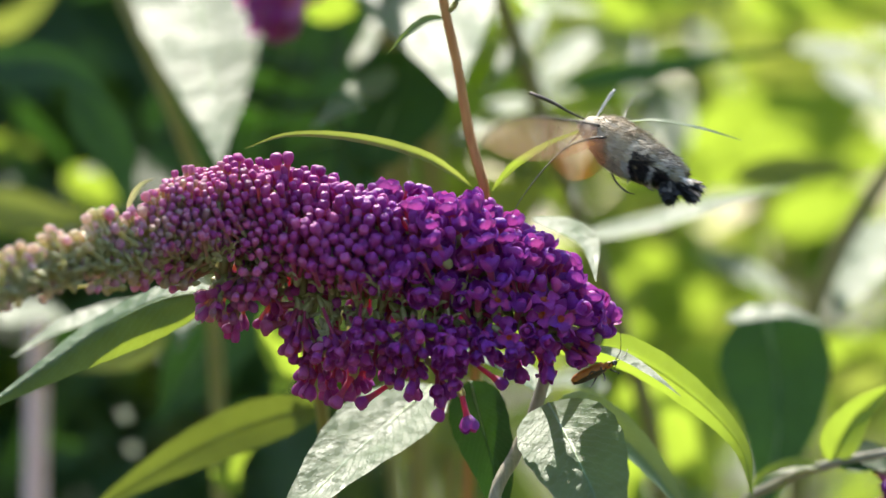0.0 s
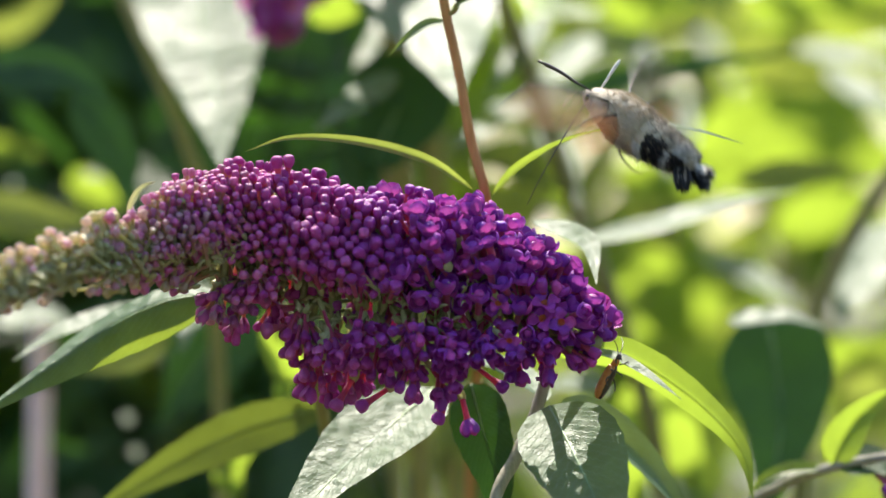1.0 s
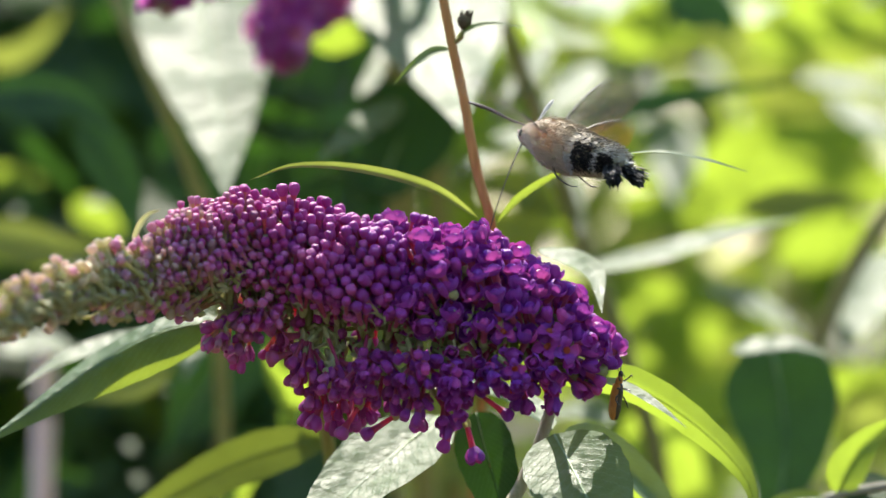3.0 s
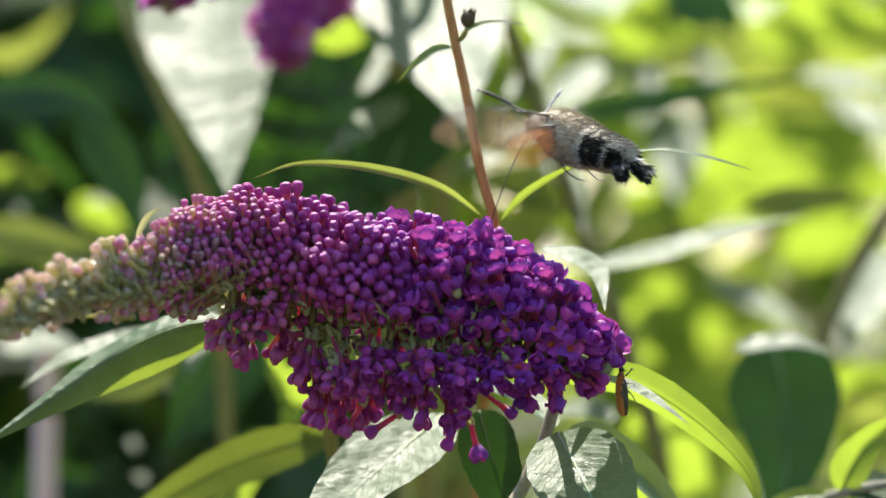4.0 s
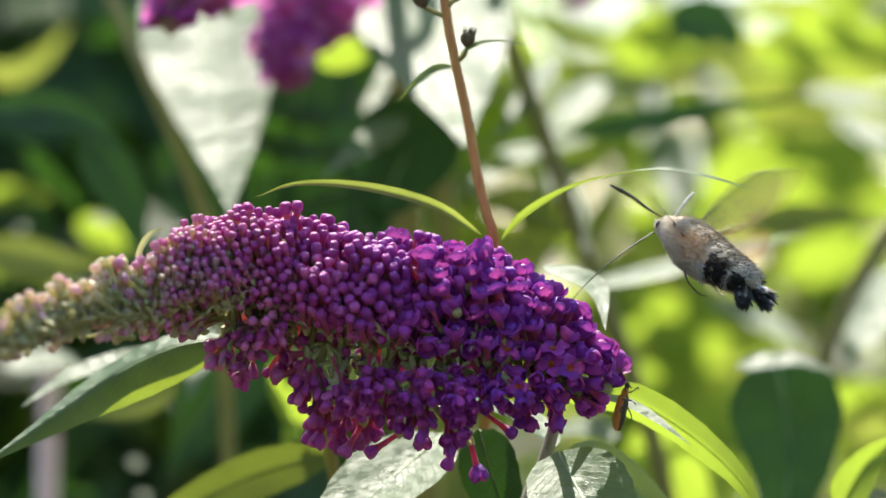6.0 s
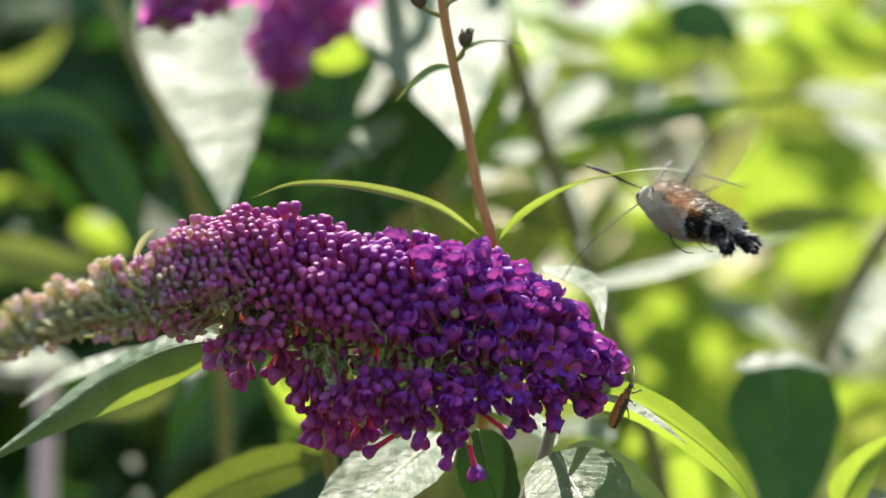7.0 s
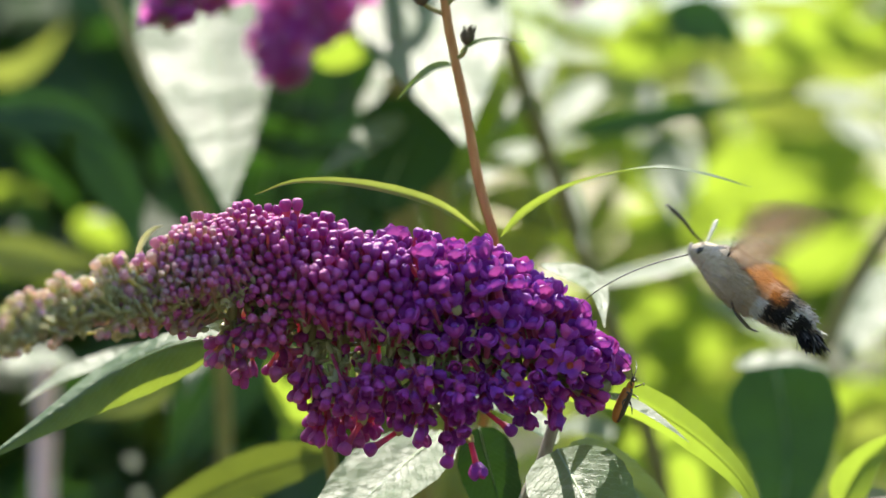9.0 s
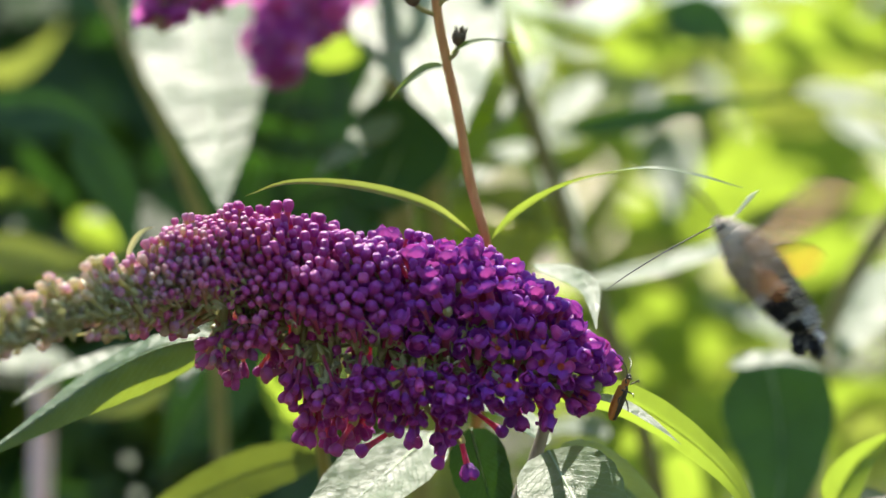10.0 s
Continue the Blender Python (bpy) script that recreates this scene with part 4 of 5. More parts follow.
back_spike(sight(1040, -60, 0.3), sight(1025, 6, 0.3), 0.006, 0.003, 40, "faded violet flower spike among sunny leaves", 7)


# ---- the bush behind: a mass of leaves ----
def loose_leaf(rnd, bag, p, turn, size=1.0):
    v, f, uv = bag
    ln, w = rnd.uniform(0.06, 0.12) * size, rnd.uniform(0.018, 0.032) * size
    t = Vector((rnd.gauss(0, 1), rnd.gauss(0, 0.6), rnd.gauss(-0.3, 0.6))).normalized()
    nn = Vector([rnd.gauss(c, 0.45) for c in turn])
    nn = (nn - t * nn.dot(t)).normalized()
    sd, b = t.cross(nn), len(v)
    for s, k in ((0, 0.04), (0.22, 0.8), (0.5, 1.0), (0.78, 0.6), (1, 0.03)):
        c = p + t * (ln * (s - 0.5)) - Vector((0, 0, 0.02 * s * s))
        for x_ in (-1, 0, 1):
            v.append(c + sd * (x_ * w * 0.5 * k) + nn * (abs(x_) * w * 0.12 * k))
            uv.append((s, x_))
    for i in range(4):
        for j in range(2):
            a = b + i * 3 + j
            f.append((a, a + 1, a + 4, a + 3))


def mass(root, bags):
    for bag, mat, label in bags:
        if bag[0]:
            obj("leaves", under(root, bag[0]), bag[1], mat, root, label, uvs=bag[2], kind="stuff")


def branches(root, rnd, n, x0, x1, y0, y1, top):
    for k in range(n):
        x, y = rnd.uniform(x0, x1), rnd.uniform(y0, y1)
        stalk(root, [Vector((x, y, 0)), Vector((x + rnd.uniform(-.05, .05), y, top * 0.4)), Vector((x + rnd.uniform(-.1, .1), y + rnd.uniform(-.05, .05), top * 0.8)), Vector((x + rnd.uniform(-.15, .15), y, top))], 0.006, 0.002, STALK_OLIVE, "branch", 16)


def bush_mass():
    rnd = random.Random(3)
    # a dense bush, most of its leaves with shade put into their colour
    root = thing("background_bush", (-0.5, 0.9, 0), "dense shaded bush of pointed leaves, darkened in colour, behind the flowers", "bush", kind="stuff")
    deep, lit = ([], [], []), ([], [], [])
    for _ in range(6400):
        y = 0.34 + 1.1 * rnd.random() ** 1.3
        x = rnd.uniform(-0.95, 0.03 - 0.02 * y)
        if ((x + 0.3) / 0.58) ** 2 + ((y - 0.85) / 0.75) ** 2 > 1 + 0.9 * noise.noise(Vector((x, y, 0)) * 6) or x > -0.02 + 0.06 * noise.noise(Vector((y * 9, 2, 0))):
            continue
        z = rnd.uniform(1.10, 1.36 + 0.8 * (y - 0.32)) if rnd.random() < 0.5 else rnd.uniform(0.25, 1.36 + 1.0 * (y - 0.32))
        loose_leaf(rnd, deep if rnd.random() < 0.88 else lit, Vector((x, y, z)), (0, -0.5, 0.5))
    mass(root, ((deep, LEAF_SHADE, "leaves with shade put into their green"), (lit, LEAF, "green leaves in half shade")))
    branches(root, rnd, 12, -0.9, 0, 0.4, 1.1, 1.6)
    # a thin sunny screen of leaves
    root = thing("sunlit_bush", (0.5, 0.5, 0), "thin bush of lime-green leaves with the sun shining through", "bush", kind="stuff")
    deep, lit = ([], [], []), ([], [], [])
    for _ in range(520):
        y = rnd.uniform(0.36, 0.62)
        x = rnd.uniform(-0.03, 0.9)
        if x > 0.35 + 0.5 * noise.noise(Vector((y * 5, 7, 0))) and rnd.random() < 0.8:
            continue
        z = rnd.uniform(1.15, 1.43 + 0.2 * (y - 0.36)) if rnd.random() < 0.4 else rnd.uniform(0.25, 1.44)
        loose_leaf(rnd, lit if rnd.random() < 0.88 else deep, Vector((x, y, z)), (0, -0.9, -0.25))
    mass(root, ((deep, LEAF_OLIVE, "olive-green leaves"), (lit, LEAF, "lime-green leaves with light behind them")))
    branches(root, rnd, 9, 0.02, 0.8, 0.42, 0.6, 1.4)
    # a hedge some metres off
    root = thing("far_hedge", (0, 3.5, 0), "tall green hedge some metres off, full of sun", "hedge", kind="stuff")
    lit = ([], [], [])
    for _ in range(2800):
        x = rnd.uniform(-2.6, 2.6)
        loose_leaf(rnd, lit, Vector((x, rnd.gauss(3.5, 0.08), 2.7 * rnd.random() ** 0.8 * (1 + 0.3 * noise.noise(Vector((x * 1.5, 1, 0)))))), (0, -0.8, 0.1), 2.2)
    mass(root, ((lit, LEAF, "sunlit hedge leaves"),))
    # hedges added out of view at both sides and behind, to block low sky
    for x0, y0, dx, dy, turn in ((-3.4, -0.1, 0, 1, (0.8, 0, 0.3)), (3.4, -0.1, 0, 1, (-0.8, 0, 0.3)), (0, -3.6, 1, 0, (0, 0.8, 0.3))):
        root = thing("unseen_hedge", (x0, y0, 0), "unseen leafy hedge, added to block low sky light", "hedge", "garden hedges", "stuff")
        lit = ([], [], [])
        for _ in range(4200):
            a, b = rnd.uniform(-3.6, 3.6), rnd.gauss(0, 0.16)
            top = 2.9 * (1 + 0.22 * noise.noise(Vector((a * 1.2, x0, y0))))
            loose_leaf(rnd, lit, Vector((x0 + a * dx + b * dy, y0 + a * dy + b * dx, top * rnd.random() ** 0.9)), turn, 2.2)
        mass(root, ((lit, LEAF, "green hedge leaves"),))


bush_mass()



# ---- the hovering hawk-moth ----
def fur_material(name, stops, rough=0.75):
    """Furry skin: colour runs along the body, streaked by fine hairs."""
    k = Nodes(name)
    pos = k.n("TexCoord").outputs["Object"]
    mp = k.n("Mapping", Vector=pos)
    mp.inputs["Scale"].default_value = (500, 1800, 1800)
    hair = k.noise(1.0, mp.outputs[0], 3.0)
    patch = k.noise(350.0, pos, 3.0)
    x = k.n("SeparateXYZ", Vector=pos).outputs[0]
    f = k.math("ADD", k.span(x, -0.022, 0.016), k.math("MULTIPLY", k.math("SUBTRACT", patch, 0.5), 0.06))
    col = k.ramp(f, *stops)
    col = k.mix(k.span(hair, 0.4, 0.75, 0.0, 0.35), col, (0.10, 0.08, 0.06))
    k.set(k.p, "Base Color", col)
    k.set(k.p, "Roughness", rough)
    k.set(k.p, "Sheen Weight", 0.35)
    k.set(k.p, "Normal", k.bump(k.math("ADD", hair, patch), 0.8, 0.0006))
    return k.m


FUR = fur_material("moth_fur", ((0.0, (0.08, 0.075, 0.06)), (0.14, (0.32, 0.28, 0.22)), (0.28, (0.46, 0.40, 0.30)), (0.5, (0.56, 0.46, 0.32)), (0.7, (0.60, 0.49, 0.34)), (1.0, (0.44, 0.35, 0.24))))
BELLY = plain("moth_belly", (0.52, 0.43, 0.33), (0.66, 0.57, 0.45), 0.8, 900, 0.6)
BLACK = plain("moth_black", (0.008, 0.008, 0.008), (0.03, 0.027, 0.024), 0.6, 900, 0.5)
PALE = plain("moth_pale", (0.55, 0.53, 0.48), (0.75, 0.73, 0.68), 0.8, 900, 0.5)
FUR_DARK = plain("moth_dark_fur", (0.12, 0.10, 0.08), (0.28, 0.24, 0.19), 0.7, 900, 0.5)
EYE = plain("moth_eye", (0.02, 0.015, 0.01), (0.05, 0.04, 0.03), 0.2, 900, 0.0)
CHITIN = plain("moth_limb", (0.03, 0.025, 0.02), (0.08, 0.06, 0.04), 0.45, 900, 0.2)


def wing_material(name, a, b, band, glow, share, see):
    k = Nodes(name)
    pos = k.n("TexCoord").outputs["Object"]
    sep = k.n("SeparateXYZ", Vector=pos)
    y = k.math("ABSOLUTE", sep.outputs[1])
    f = k.noise(320.0, pos, 4.0)
    wave = k.math("ADD", k.math("MULTIPLY", y, 260.0), k.math("MULTIPLY", f, 2.2))
    line = k.span(k.math("ABSOLUTE", k.math("SUBTRACT", k.math("FRACT", wave), 0.5)), 0.0, 0.16, 1.0, 0.0)
    col = k.mix(k.span(f, 0.3, 0.7), a, b)
    col = k.mix(k.math("MULTIPLY", line, 0.6), col, band)
    edge = k.span(y, 0.0095, 0.0125)
    col = k.mix(k.math("MULTIPLY", edge, 0.35), col, band)
    k.set(k.p, "Base Color", col)
    k.set(k.p, "Roughness", 0.6)
    k.set(k.p, "Normal", k.bump(k.noise(1500.0, pos, 2.0), 0.3, 0.0002))
    k.thin(glow, share)
    clear = k.n("BsdfTransparent")
    mx = k.n("MixShader")
    k.set(mx, 0, see)
    solid = k.out.inputs[0].links[0].from_socket
    k.t.links.new(solid, mx.inputs[1])
    k.t.links.new(clear.outputs[0], mx.inputs[2])
    k.t.links.new(mx.outputs[0], k.out.inputs[0])
    return k.m


FOREWING = wing_material("forewing", (0.16, 0.12, 0.085), (0.28, 0.21, 0.155), (0.08, 0.055, 0.04), (0.46, 0.30, 0.18), 0.40, 0.42)
HINDWING = wing_material("hindwing", (0.55, 0.17, 0.03), (0.68, 0.24, 0.05), (0.28, 0.10, 0.03), (0.85, 0.30, 0.04), 0.40, 0.60)

MM = 0.001


def loft(rows, sides=16):
    """rows: x, z of the middle, half width, half height (mm)."""
    v, f = [], []
    for x, z, ry, rz in rows:
        for j in range(sides):
            q = 2 * math.pi * j / sides
            v.append((x * MM, ry * math.cos(q) * MM, (z + rz * math.sin(q)) * MM))
    for i in range(len(rows) - 1):
        for j in range(sides):
            f.append((i * sides + j, (i + 1) * sides + j, (i + 1) * sides + (j + 1) % sides, i * sides + (j + 1) % sides))
    f.append(tuple(range(sides)))
    f.append(tuple(range((len(rows) - 1) * sides, len(rows) * sides))[::-1])
    return v, f


def smooth_rows(rows, n):
    return [tuple(float(np.interp(i / n * (len(rows) - 1), range(len(rows)), [r[k] for r in rows])) for k in range(4)) for i in range(n + 1)]


BODY_ROWS = [(14.2, -0.2, 0.4, 0.4), (13.5, 0.1, 1.4, 1.3), (12.4, 0.4, 2.3, 2.2), (11.0, 0.5, 2.8, 2.7), (9.8, 0.5, 3.2, 3.1), (8.0, 0.6, 4.0, 4.0), (5.5, 0.4, 4.7, 4.8), (2.5, 0.1, 4.9, 5.0),
             (0.0, 0.0, 4.8, 4.8), (-2.5, 0.0, 4.6, 4.5), (-5.0, 0.0, 4.5, 4.2), (-8.0, 0.1, 4.2, 3.9), (-11.0, 0.2, 3.6, 3.3), (-13.5, 0.3, 2.7, 2.4), (-15.0, 0.4, 1.7, 1.5), (-15.8, 0.4, 0.6, 0.5)]


def body_at(x):
    xs = [r[0] for r in BODY_ROWS][::-1]
    return [float(np.interp(x, xs, [r[k] for r in BODY_ROWS][::-1])) for k in (1, 2, 3)]


def hairs(root, name, mat, n, x0, x1, a0, a1, length, width, seed, lift=0.35, label="", back=1.0):
    """Short flat hairs standing on the body between two turns about its axis (degrees, 90 is its back)."""
    rnd = random.Random(seed)
    h = Heap()
    for _ in range(n):
        x, q = rnd.uniform(x0, x1), radians(rnd.uniform(a0, a1))
        z, ry, rz = body_at(x)
        p = Vector((x, ry * math.cos(q) * 0.97, z + rz * math.sin(q) * 0.97)) * MM
        out = Vector((0, math.cos(q), math.sin(q)))
        d = (Vector((-back, 0, 0)) + out * lift + Vector([rnd.gauss(0, 0.22) for _ in range(3)])).normalized() * length * rnd.uniform(0.6, 1.3) * MM
        s = d.cross(out).normalized() * width * MM * 0.5
        h.add([tuple(p - s), tuple(p + s), tuple(p + d * 0.6 + s * 0.7 + out * 0.0001), tuple(p + d), tuple(p + d * 0.6 - s * 0.7 + out * 0.0001)], [(0, 1, 2, 3, 4)])
    return h.obj(name, [mat], root, label, "stuff", smooth=False)


def ball(place, radii, n=10, m=8):
    v, f = [], []
    for i in range(m + 1):
        a = math.pi * i / m
        for j in range(n):
            q = 2 * math.pi * j / n
            v.append((place[0] + radii[0] * math.sin(a) * math.cos(q), place[1] + radii[1] * math.sin(a) * math.sin(q), place[2] + radii[2] * math.cos(a)))
    for i in range(m):
        for j in range(n):
            f.append((i * n + j, (i + 1) * n + j, (i + 1) * n + (j + 1) % n, i * n + (j + 1) % n))
    return [tuple(c * MM for c in p) for p in v], f


def wing(name, side, lead, trail, span, mat, root):
    """A wing along +Y (side 1) or -Y (side -1); lead and trail: its edges, mm forward of the root, from root to tip."""
    n, m = 16, 6
    v, f = [], []
    for i in range(n + 1):
        s = i / n
        a, b = np.interp(s, np.linspace(0, 1, len(lead)), lead), np.interp(s, np.linspace(0, 1, len(trail)), trail)
        for j in range(m + 1):
            x = a + (b - a) * j / m
            z = 0.5 * math.sin(math.pi * j / m) * (1 - 0.5 * s) + 0.8 * s * s + (0.06 if (i + j) % 2 else 0)
            v.append((x * MM, side * (s * span + 0.4 * math.sin(j)) * MM, z * MM))
    for i in range(n):
        for j in range(m):
            k = i * (m + 1) + j
            f.append((k, k + 1, k + m + 2, k + m + 1))
    ob = obj(name, v, f, mat, root)
    rib = [Vector(v[i * (m + 1)]) for i in range(n + 1)]
    vv, ff = tube(rib, [0.00028, 0.00008], 5)
    obj("leading_vein", vv, ff, CHITIN, ob)
    return ob


def moth():
    root = thing("hawk_moth", (0, 0, 0), "grey-brown hummingbird hawk-moth hovering, orange hindwings, black tail tuft", "moth")
    head_rows = [r for r in BODY_ROWS if r[0] >= 9.8]
    thorax_rows = [r for r in BODY_ROWS if -2.6 < r[0] <= 10.6]
    abdomen_rows = [r for r in BODY_ROWS if r[0] <= 0.0]
    v, f = loft(smooth_rows(head_rows, 14))
    obj("head", v, f, FUR, root)
    v, f = loft(smooth_rows(thorax_rows, 22))
    obj("thorax", v, f, FUR, root)
    rows = smooth_rows(abdomen_rows, 40)
    rows = [(x, z, ry * (1 + 0.025 * math.sin(x * 2.6)), rz * (1 + 0.025 * math.sin(x * 2.6))) for x, z, ry, rz in rows]
    v, f = loft(rows, 20)
    obj("abdomen", v, f, FUR, root)
    hairs(root, "thorax_fur", FUR, 2600, -2, 10, 0, 360, 1.7, 0.11, 1, 0.30)
    hairs(root, "collar_fur", BELLY, 260, 6, 12.5, 150, 390, 1.4, 0.16, 2, 0.25)
    hairs(root, "belly_fur", BELLY, 500, -3, 8, 180, 360, 1.5, 0.16, 3, 0.22, "pale buff fur of the underside")
    hairs(root, "abdomen_fur", FUR, 1500, -14, 0, 0, 360, 1.3, 0.12, 4, 0.22)
    hairs(root, "back_fur", FUR_DARK, 240, -13, 1, 60, 120, 1.3, 0.2, 5, 0.2)
    for k, (side0, side1) in enumerate(((-38, 20), (160, 218))):
        hairs(root, "black_patch", BLACK, 420, -9.4, -4.2, side0 - 6, side1 + 16, 1.9, 0.34, 10 + k, 0.32, "black side patch of the abdomen")
        hairs(root, "black_patch", BLACK, 240, -13.6, -10.2, side0 - 6, side1 + 6, 1.7, 0.34, 20 + k, 0.35, "black side patch of the abdomen")
        hairs(root, "white_tuft", PALE, 110, -4.2, -2.4, side0 - 16, side1 - 20 if k == 0 else side1, 2.0, 0.3, 30 + k, 0.40, "white side tuft of the abdomen")
        hairs(root, "white_tuft", PALE, 70, -10.3, -9.0, side0 - 4, side1, 1.8, 0.3, 40 + k, 0.38, "white side tuft of the abdomen")
    hairs(root, "rump_fur", PALE, 150, -14.2, -10.5, 30, 150, 1.6, 0.26, 51, 0.35, "whitish flecks on the end of the back")
    hairs(root, "rump_fur", BLACK, 120, -13.6, -5.0, 40, 140, 1.2, 0.3, 52, 0.2, "dark bars across the back")
    # the tail: two broad side fans that hang a little, and a pointed middle one
    rnd = random.Random(8)
    for side, n, mat, droop, longest in ((0, 90, BLACK, -0.30, 7.4), (1, 200, BLACK, -0.62, 5.4), (-1, 200, BLACK, -0.62, 5.4), (0, 46, PALE, 0.1, 4.6), (1, 40, FUR_DARK, -0.4, 4.6), (-1, 40, FUR_DARK, -0.4, 4.6)):
        h = Heap()
        for _ in range(n):
            p = Vector((-13.4 + rnd.uniform(-1.2, 1.0), 1.7 * side + rnd.uniform(-0.7, 0.7), 0.1 + rnd.uniform(-1.0, 0.8) - 0.5 * abs(side))) * MM
            d = Vector((-1, side * 0.66 + rnd.gauss(0, 0.26 if side else 0.12), droop + rnd.gauss(0, 0.24 if side else 0.1))).normalized() * longest * rnd.uniform(0.66, 1.0) * MM
            w = d.cross(Vector((0, rnd.gauss(0, 0.5), 1))).normalized() * 0.34 * MM
            h.add([tuple(p - w * 0.4), tuple(p + w * 0.4), tuple(p + d * 0.8 + w), tuple(p + d), tuple(p + d * 0.8 - w)], [(0, 1, 2, 3, 4)])
        h.obj("tail_tuft", [mat], root, "fan of dark tail scales" if mat is BLACK else "pale scales over the tail fan", "stuff", smooth=False)
    for s in (1, -1):
        v, f = ball((11.5, 1.95 * s, 0.7), (1.15, 0.7, 1.05))
        obj("eye", v, f, EYE, root)
        a = Vector((11.8, 1.1 * s, 2.2)) * MM
        way = Vector((0.64, 0.44, 0.15)) if s == 1 else Vector((0.10, -0.40, 0.36))
        way *= 1.0 if s == 1 else 0.85
        path = spline([a, a + way * 5 * MM, a + way * 10 * MM + Vector((0, 0, 0.0004)), a + way * 16 * MM + Vector((0, 0, 0.0002))], 14)
        radii = [(0.13 + 0.27 * min(1, (i / 14) ** 0.8 * 1.2) * (1 if i < 13 else 0.5)) * MM for i in range(15)]
        v, f = tube(path, radii, 7)
        # the far antenna is coloured pale in place of sunlight on it
        obj("antenna", v, f, CHITIN if s == 1 else PALE, root, "clubbed antenna")
        path = spline([Vector((12.6, 0.7 * s, -0.6)) * MM, Vector((13.6, 0.7 * s, -0.2)) * MM, Vector((14.4, 0.5 * s, 0.9)) * MM], 6)
        v, f = tube(path, [0.7 * MM, 0.25 * MM], 7)
        obj("palp", v, f, BELLY, root)
        for x0, x1, drop in ((1.5, -6.5, 6.4),):
            path = spline([Vector((x0, 2.6 * s, -3.6)) * MM, Vector((x0 - 2.5, 3.2 * s, -5.4)) * MM, Vector((x1 + 2, 3.0 * s, -drop)) * MM, Vector((x1, 2.6 * s, -drop + 0.3)) * MM], 10)
            v, f = tube(path, [0.26 * MM, 0.10 * MM], 6)
            obj("leg", v, f, CHITIN, root)
    # the tongue, gently bent; it hangs from the head
    path = spline([Vector((0, 0, 0)), Vector((0.006, 0, 0.0009)), Vector((0.013, 0, 0.0012)), Vector((0.02, 0, 0.0004)), Vector((0.025, 0, -0.0012))], 18)
    v, f = tube(path, [0.18 * MM, 0.09 * MM], 6)
    tongue = obj("tongue", v, f, CHITIN, root, "long thin tongue reaching for a floret")
    wings = []
    for s in (1, -1):
        fore = wing("forewing", s, [1.6, 2.2, 2.6, 2.8, 2.6, 1.4, -2.4], [-1.6, -4.0, -5.4, -6.0, -6.0, -5.4, -3.4], 23.5, FOREWING, root)
        hind = wing("hindwing", s, [1.0, 1.2, 1.0, 0.6, -0.4, -2.0], [-2.4, -5.4, -6.6, -6.8, -6.2, -3.6], 11.5, HINDWING, root)
        wings.append((s, fore, hind))
    root.scale = (1.05, 1.05, 1.05)
    return root, tongue, wings


MOTH, TONGUE, WINGS = moth()


# ---- the small soldier beetle under the spike's end ----
def beetle():
    ELYTRA = plain("elytra", (0.38, 0.13, 0.02), (0.55, 0.22, 0.04), 0.4, 700, 0.3, 0.15, (0.8, 0.3, 0.05))
    DARK = plain("beetle_dark", (0.02, 0.015, 0.01), (0.06, 0.04, 0.02), 0.4, 700, 0.2)
    root = thing("soldier_beetle", (0, 0, 0), "small orange-brown soldier beetle clinging under the spike's end", "beetle")
    rows = [(2.4, 0, 0.7, 0.6), (2.2, 0, 1.2, 0.9), (0, 0.1, 1.5, 1.1), (-3, 0.1, 1.5, 1.1), (-4.6, 0, 1.1, 0.7), (-5.2, -0.1, 0.3, 0.2)]
    for s in (1, -1):
        v, f = loft([(x, z + 0.15, max(0.1, ry * 0.52), rz) for x, z, ry, rz in smooth_rows(rows, 14)], 12)
        v = [(a, b + s * 0.52 * MM, c) for a, b, c in v]
        obj("wing_case", v, f, ELYTRA, root)
    v, f = loft(smooth_rows([(2.6, -0.3, 0.5, 0.4), (1, -0.5, 1.0, 0.6), (-3, -0.5, 1.0, 0.6), (-5.0, -0.4, 0.4, 0.3)], 10), 12)
    obj("abdomen", v, f, DARK, root)
    v, f = loft(smooth_rows([(4.0, 0, 0.6, 0.4), (3.7, 0.05, 0.9, 0.6), (2.8, 0.1, 1.05, 0.7), (2.2, 0.05, 0.9, 0.6)], 10), 12)
    obj("neck_shield", v, f, ELYTRA, root)
    v, f = ball((4.5, 0, -0.1), (0.75, 0.65, 0.55))
    obj("head", v, f, DARK, root)
    for s in (1, -1):
        p = spline([Vector((5.0, 0.3 * s, 0.2)) * MM, Vector((6.6, 1.2 * s, 1.0)) * MM, Vector((7.6, 2.6 * s, 2.2)) * MM, Vector((8.4, 3.6 * s, 3.8)) * MM], 10)
        v, f = tube(p, [0.11 * MM, 0.07 * MM], 5)
        obj("antenna", v, f, DARK, root)
        for x, fx in ((3.2, 4.6), (1.6, 1.4), (0.2, -1.8)):
            p = spline([Vector((x, 0.7 * s, -0.6)) * MM, Vector(((x + fx) / 2, 1.9 * s, -0.9)) * MM, Vector((fx, 1.7 * s, -1.7)) * MM, Vector((fx - 0.5, 1.4 * s, -2.1)) * MM], 8)
            v, f = tube(p, [0.2 * MM, 0.1 * MM], 5)
            obj("leg", v, f, DARK, root)
    return root


BEETLE = beetle()


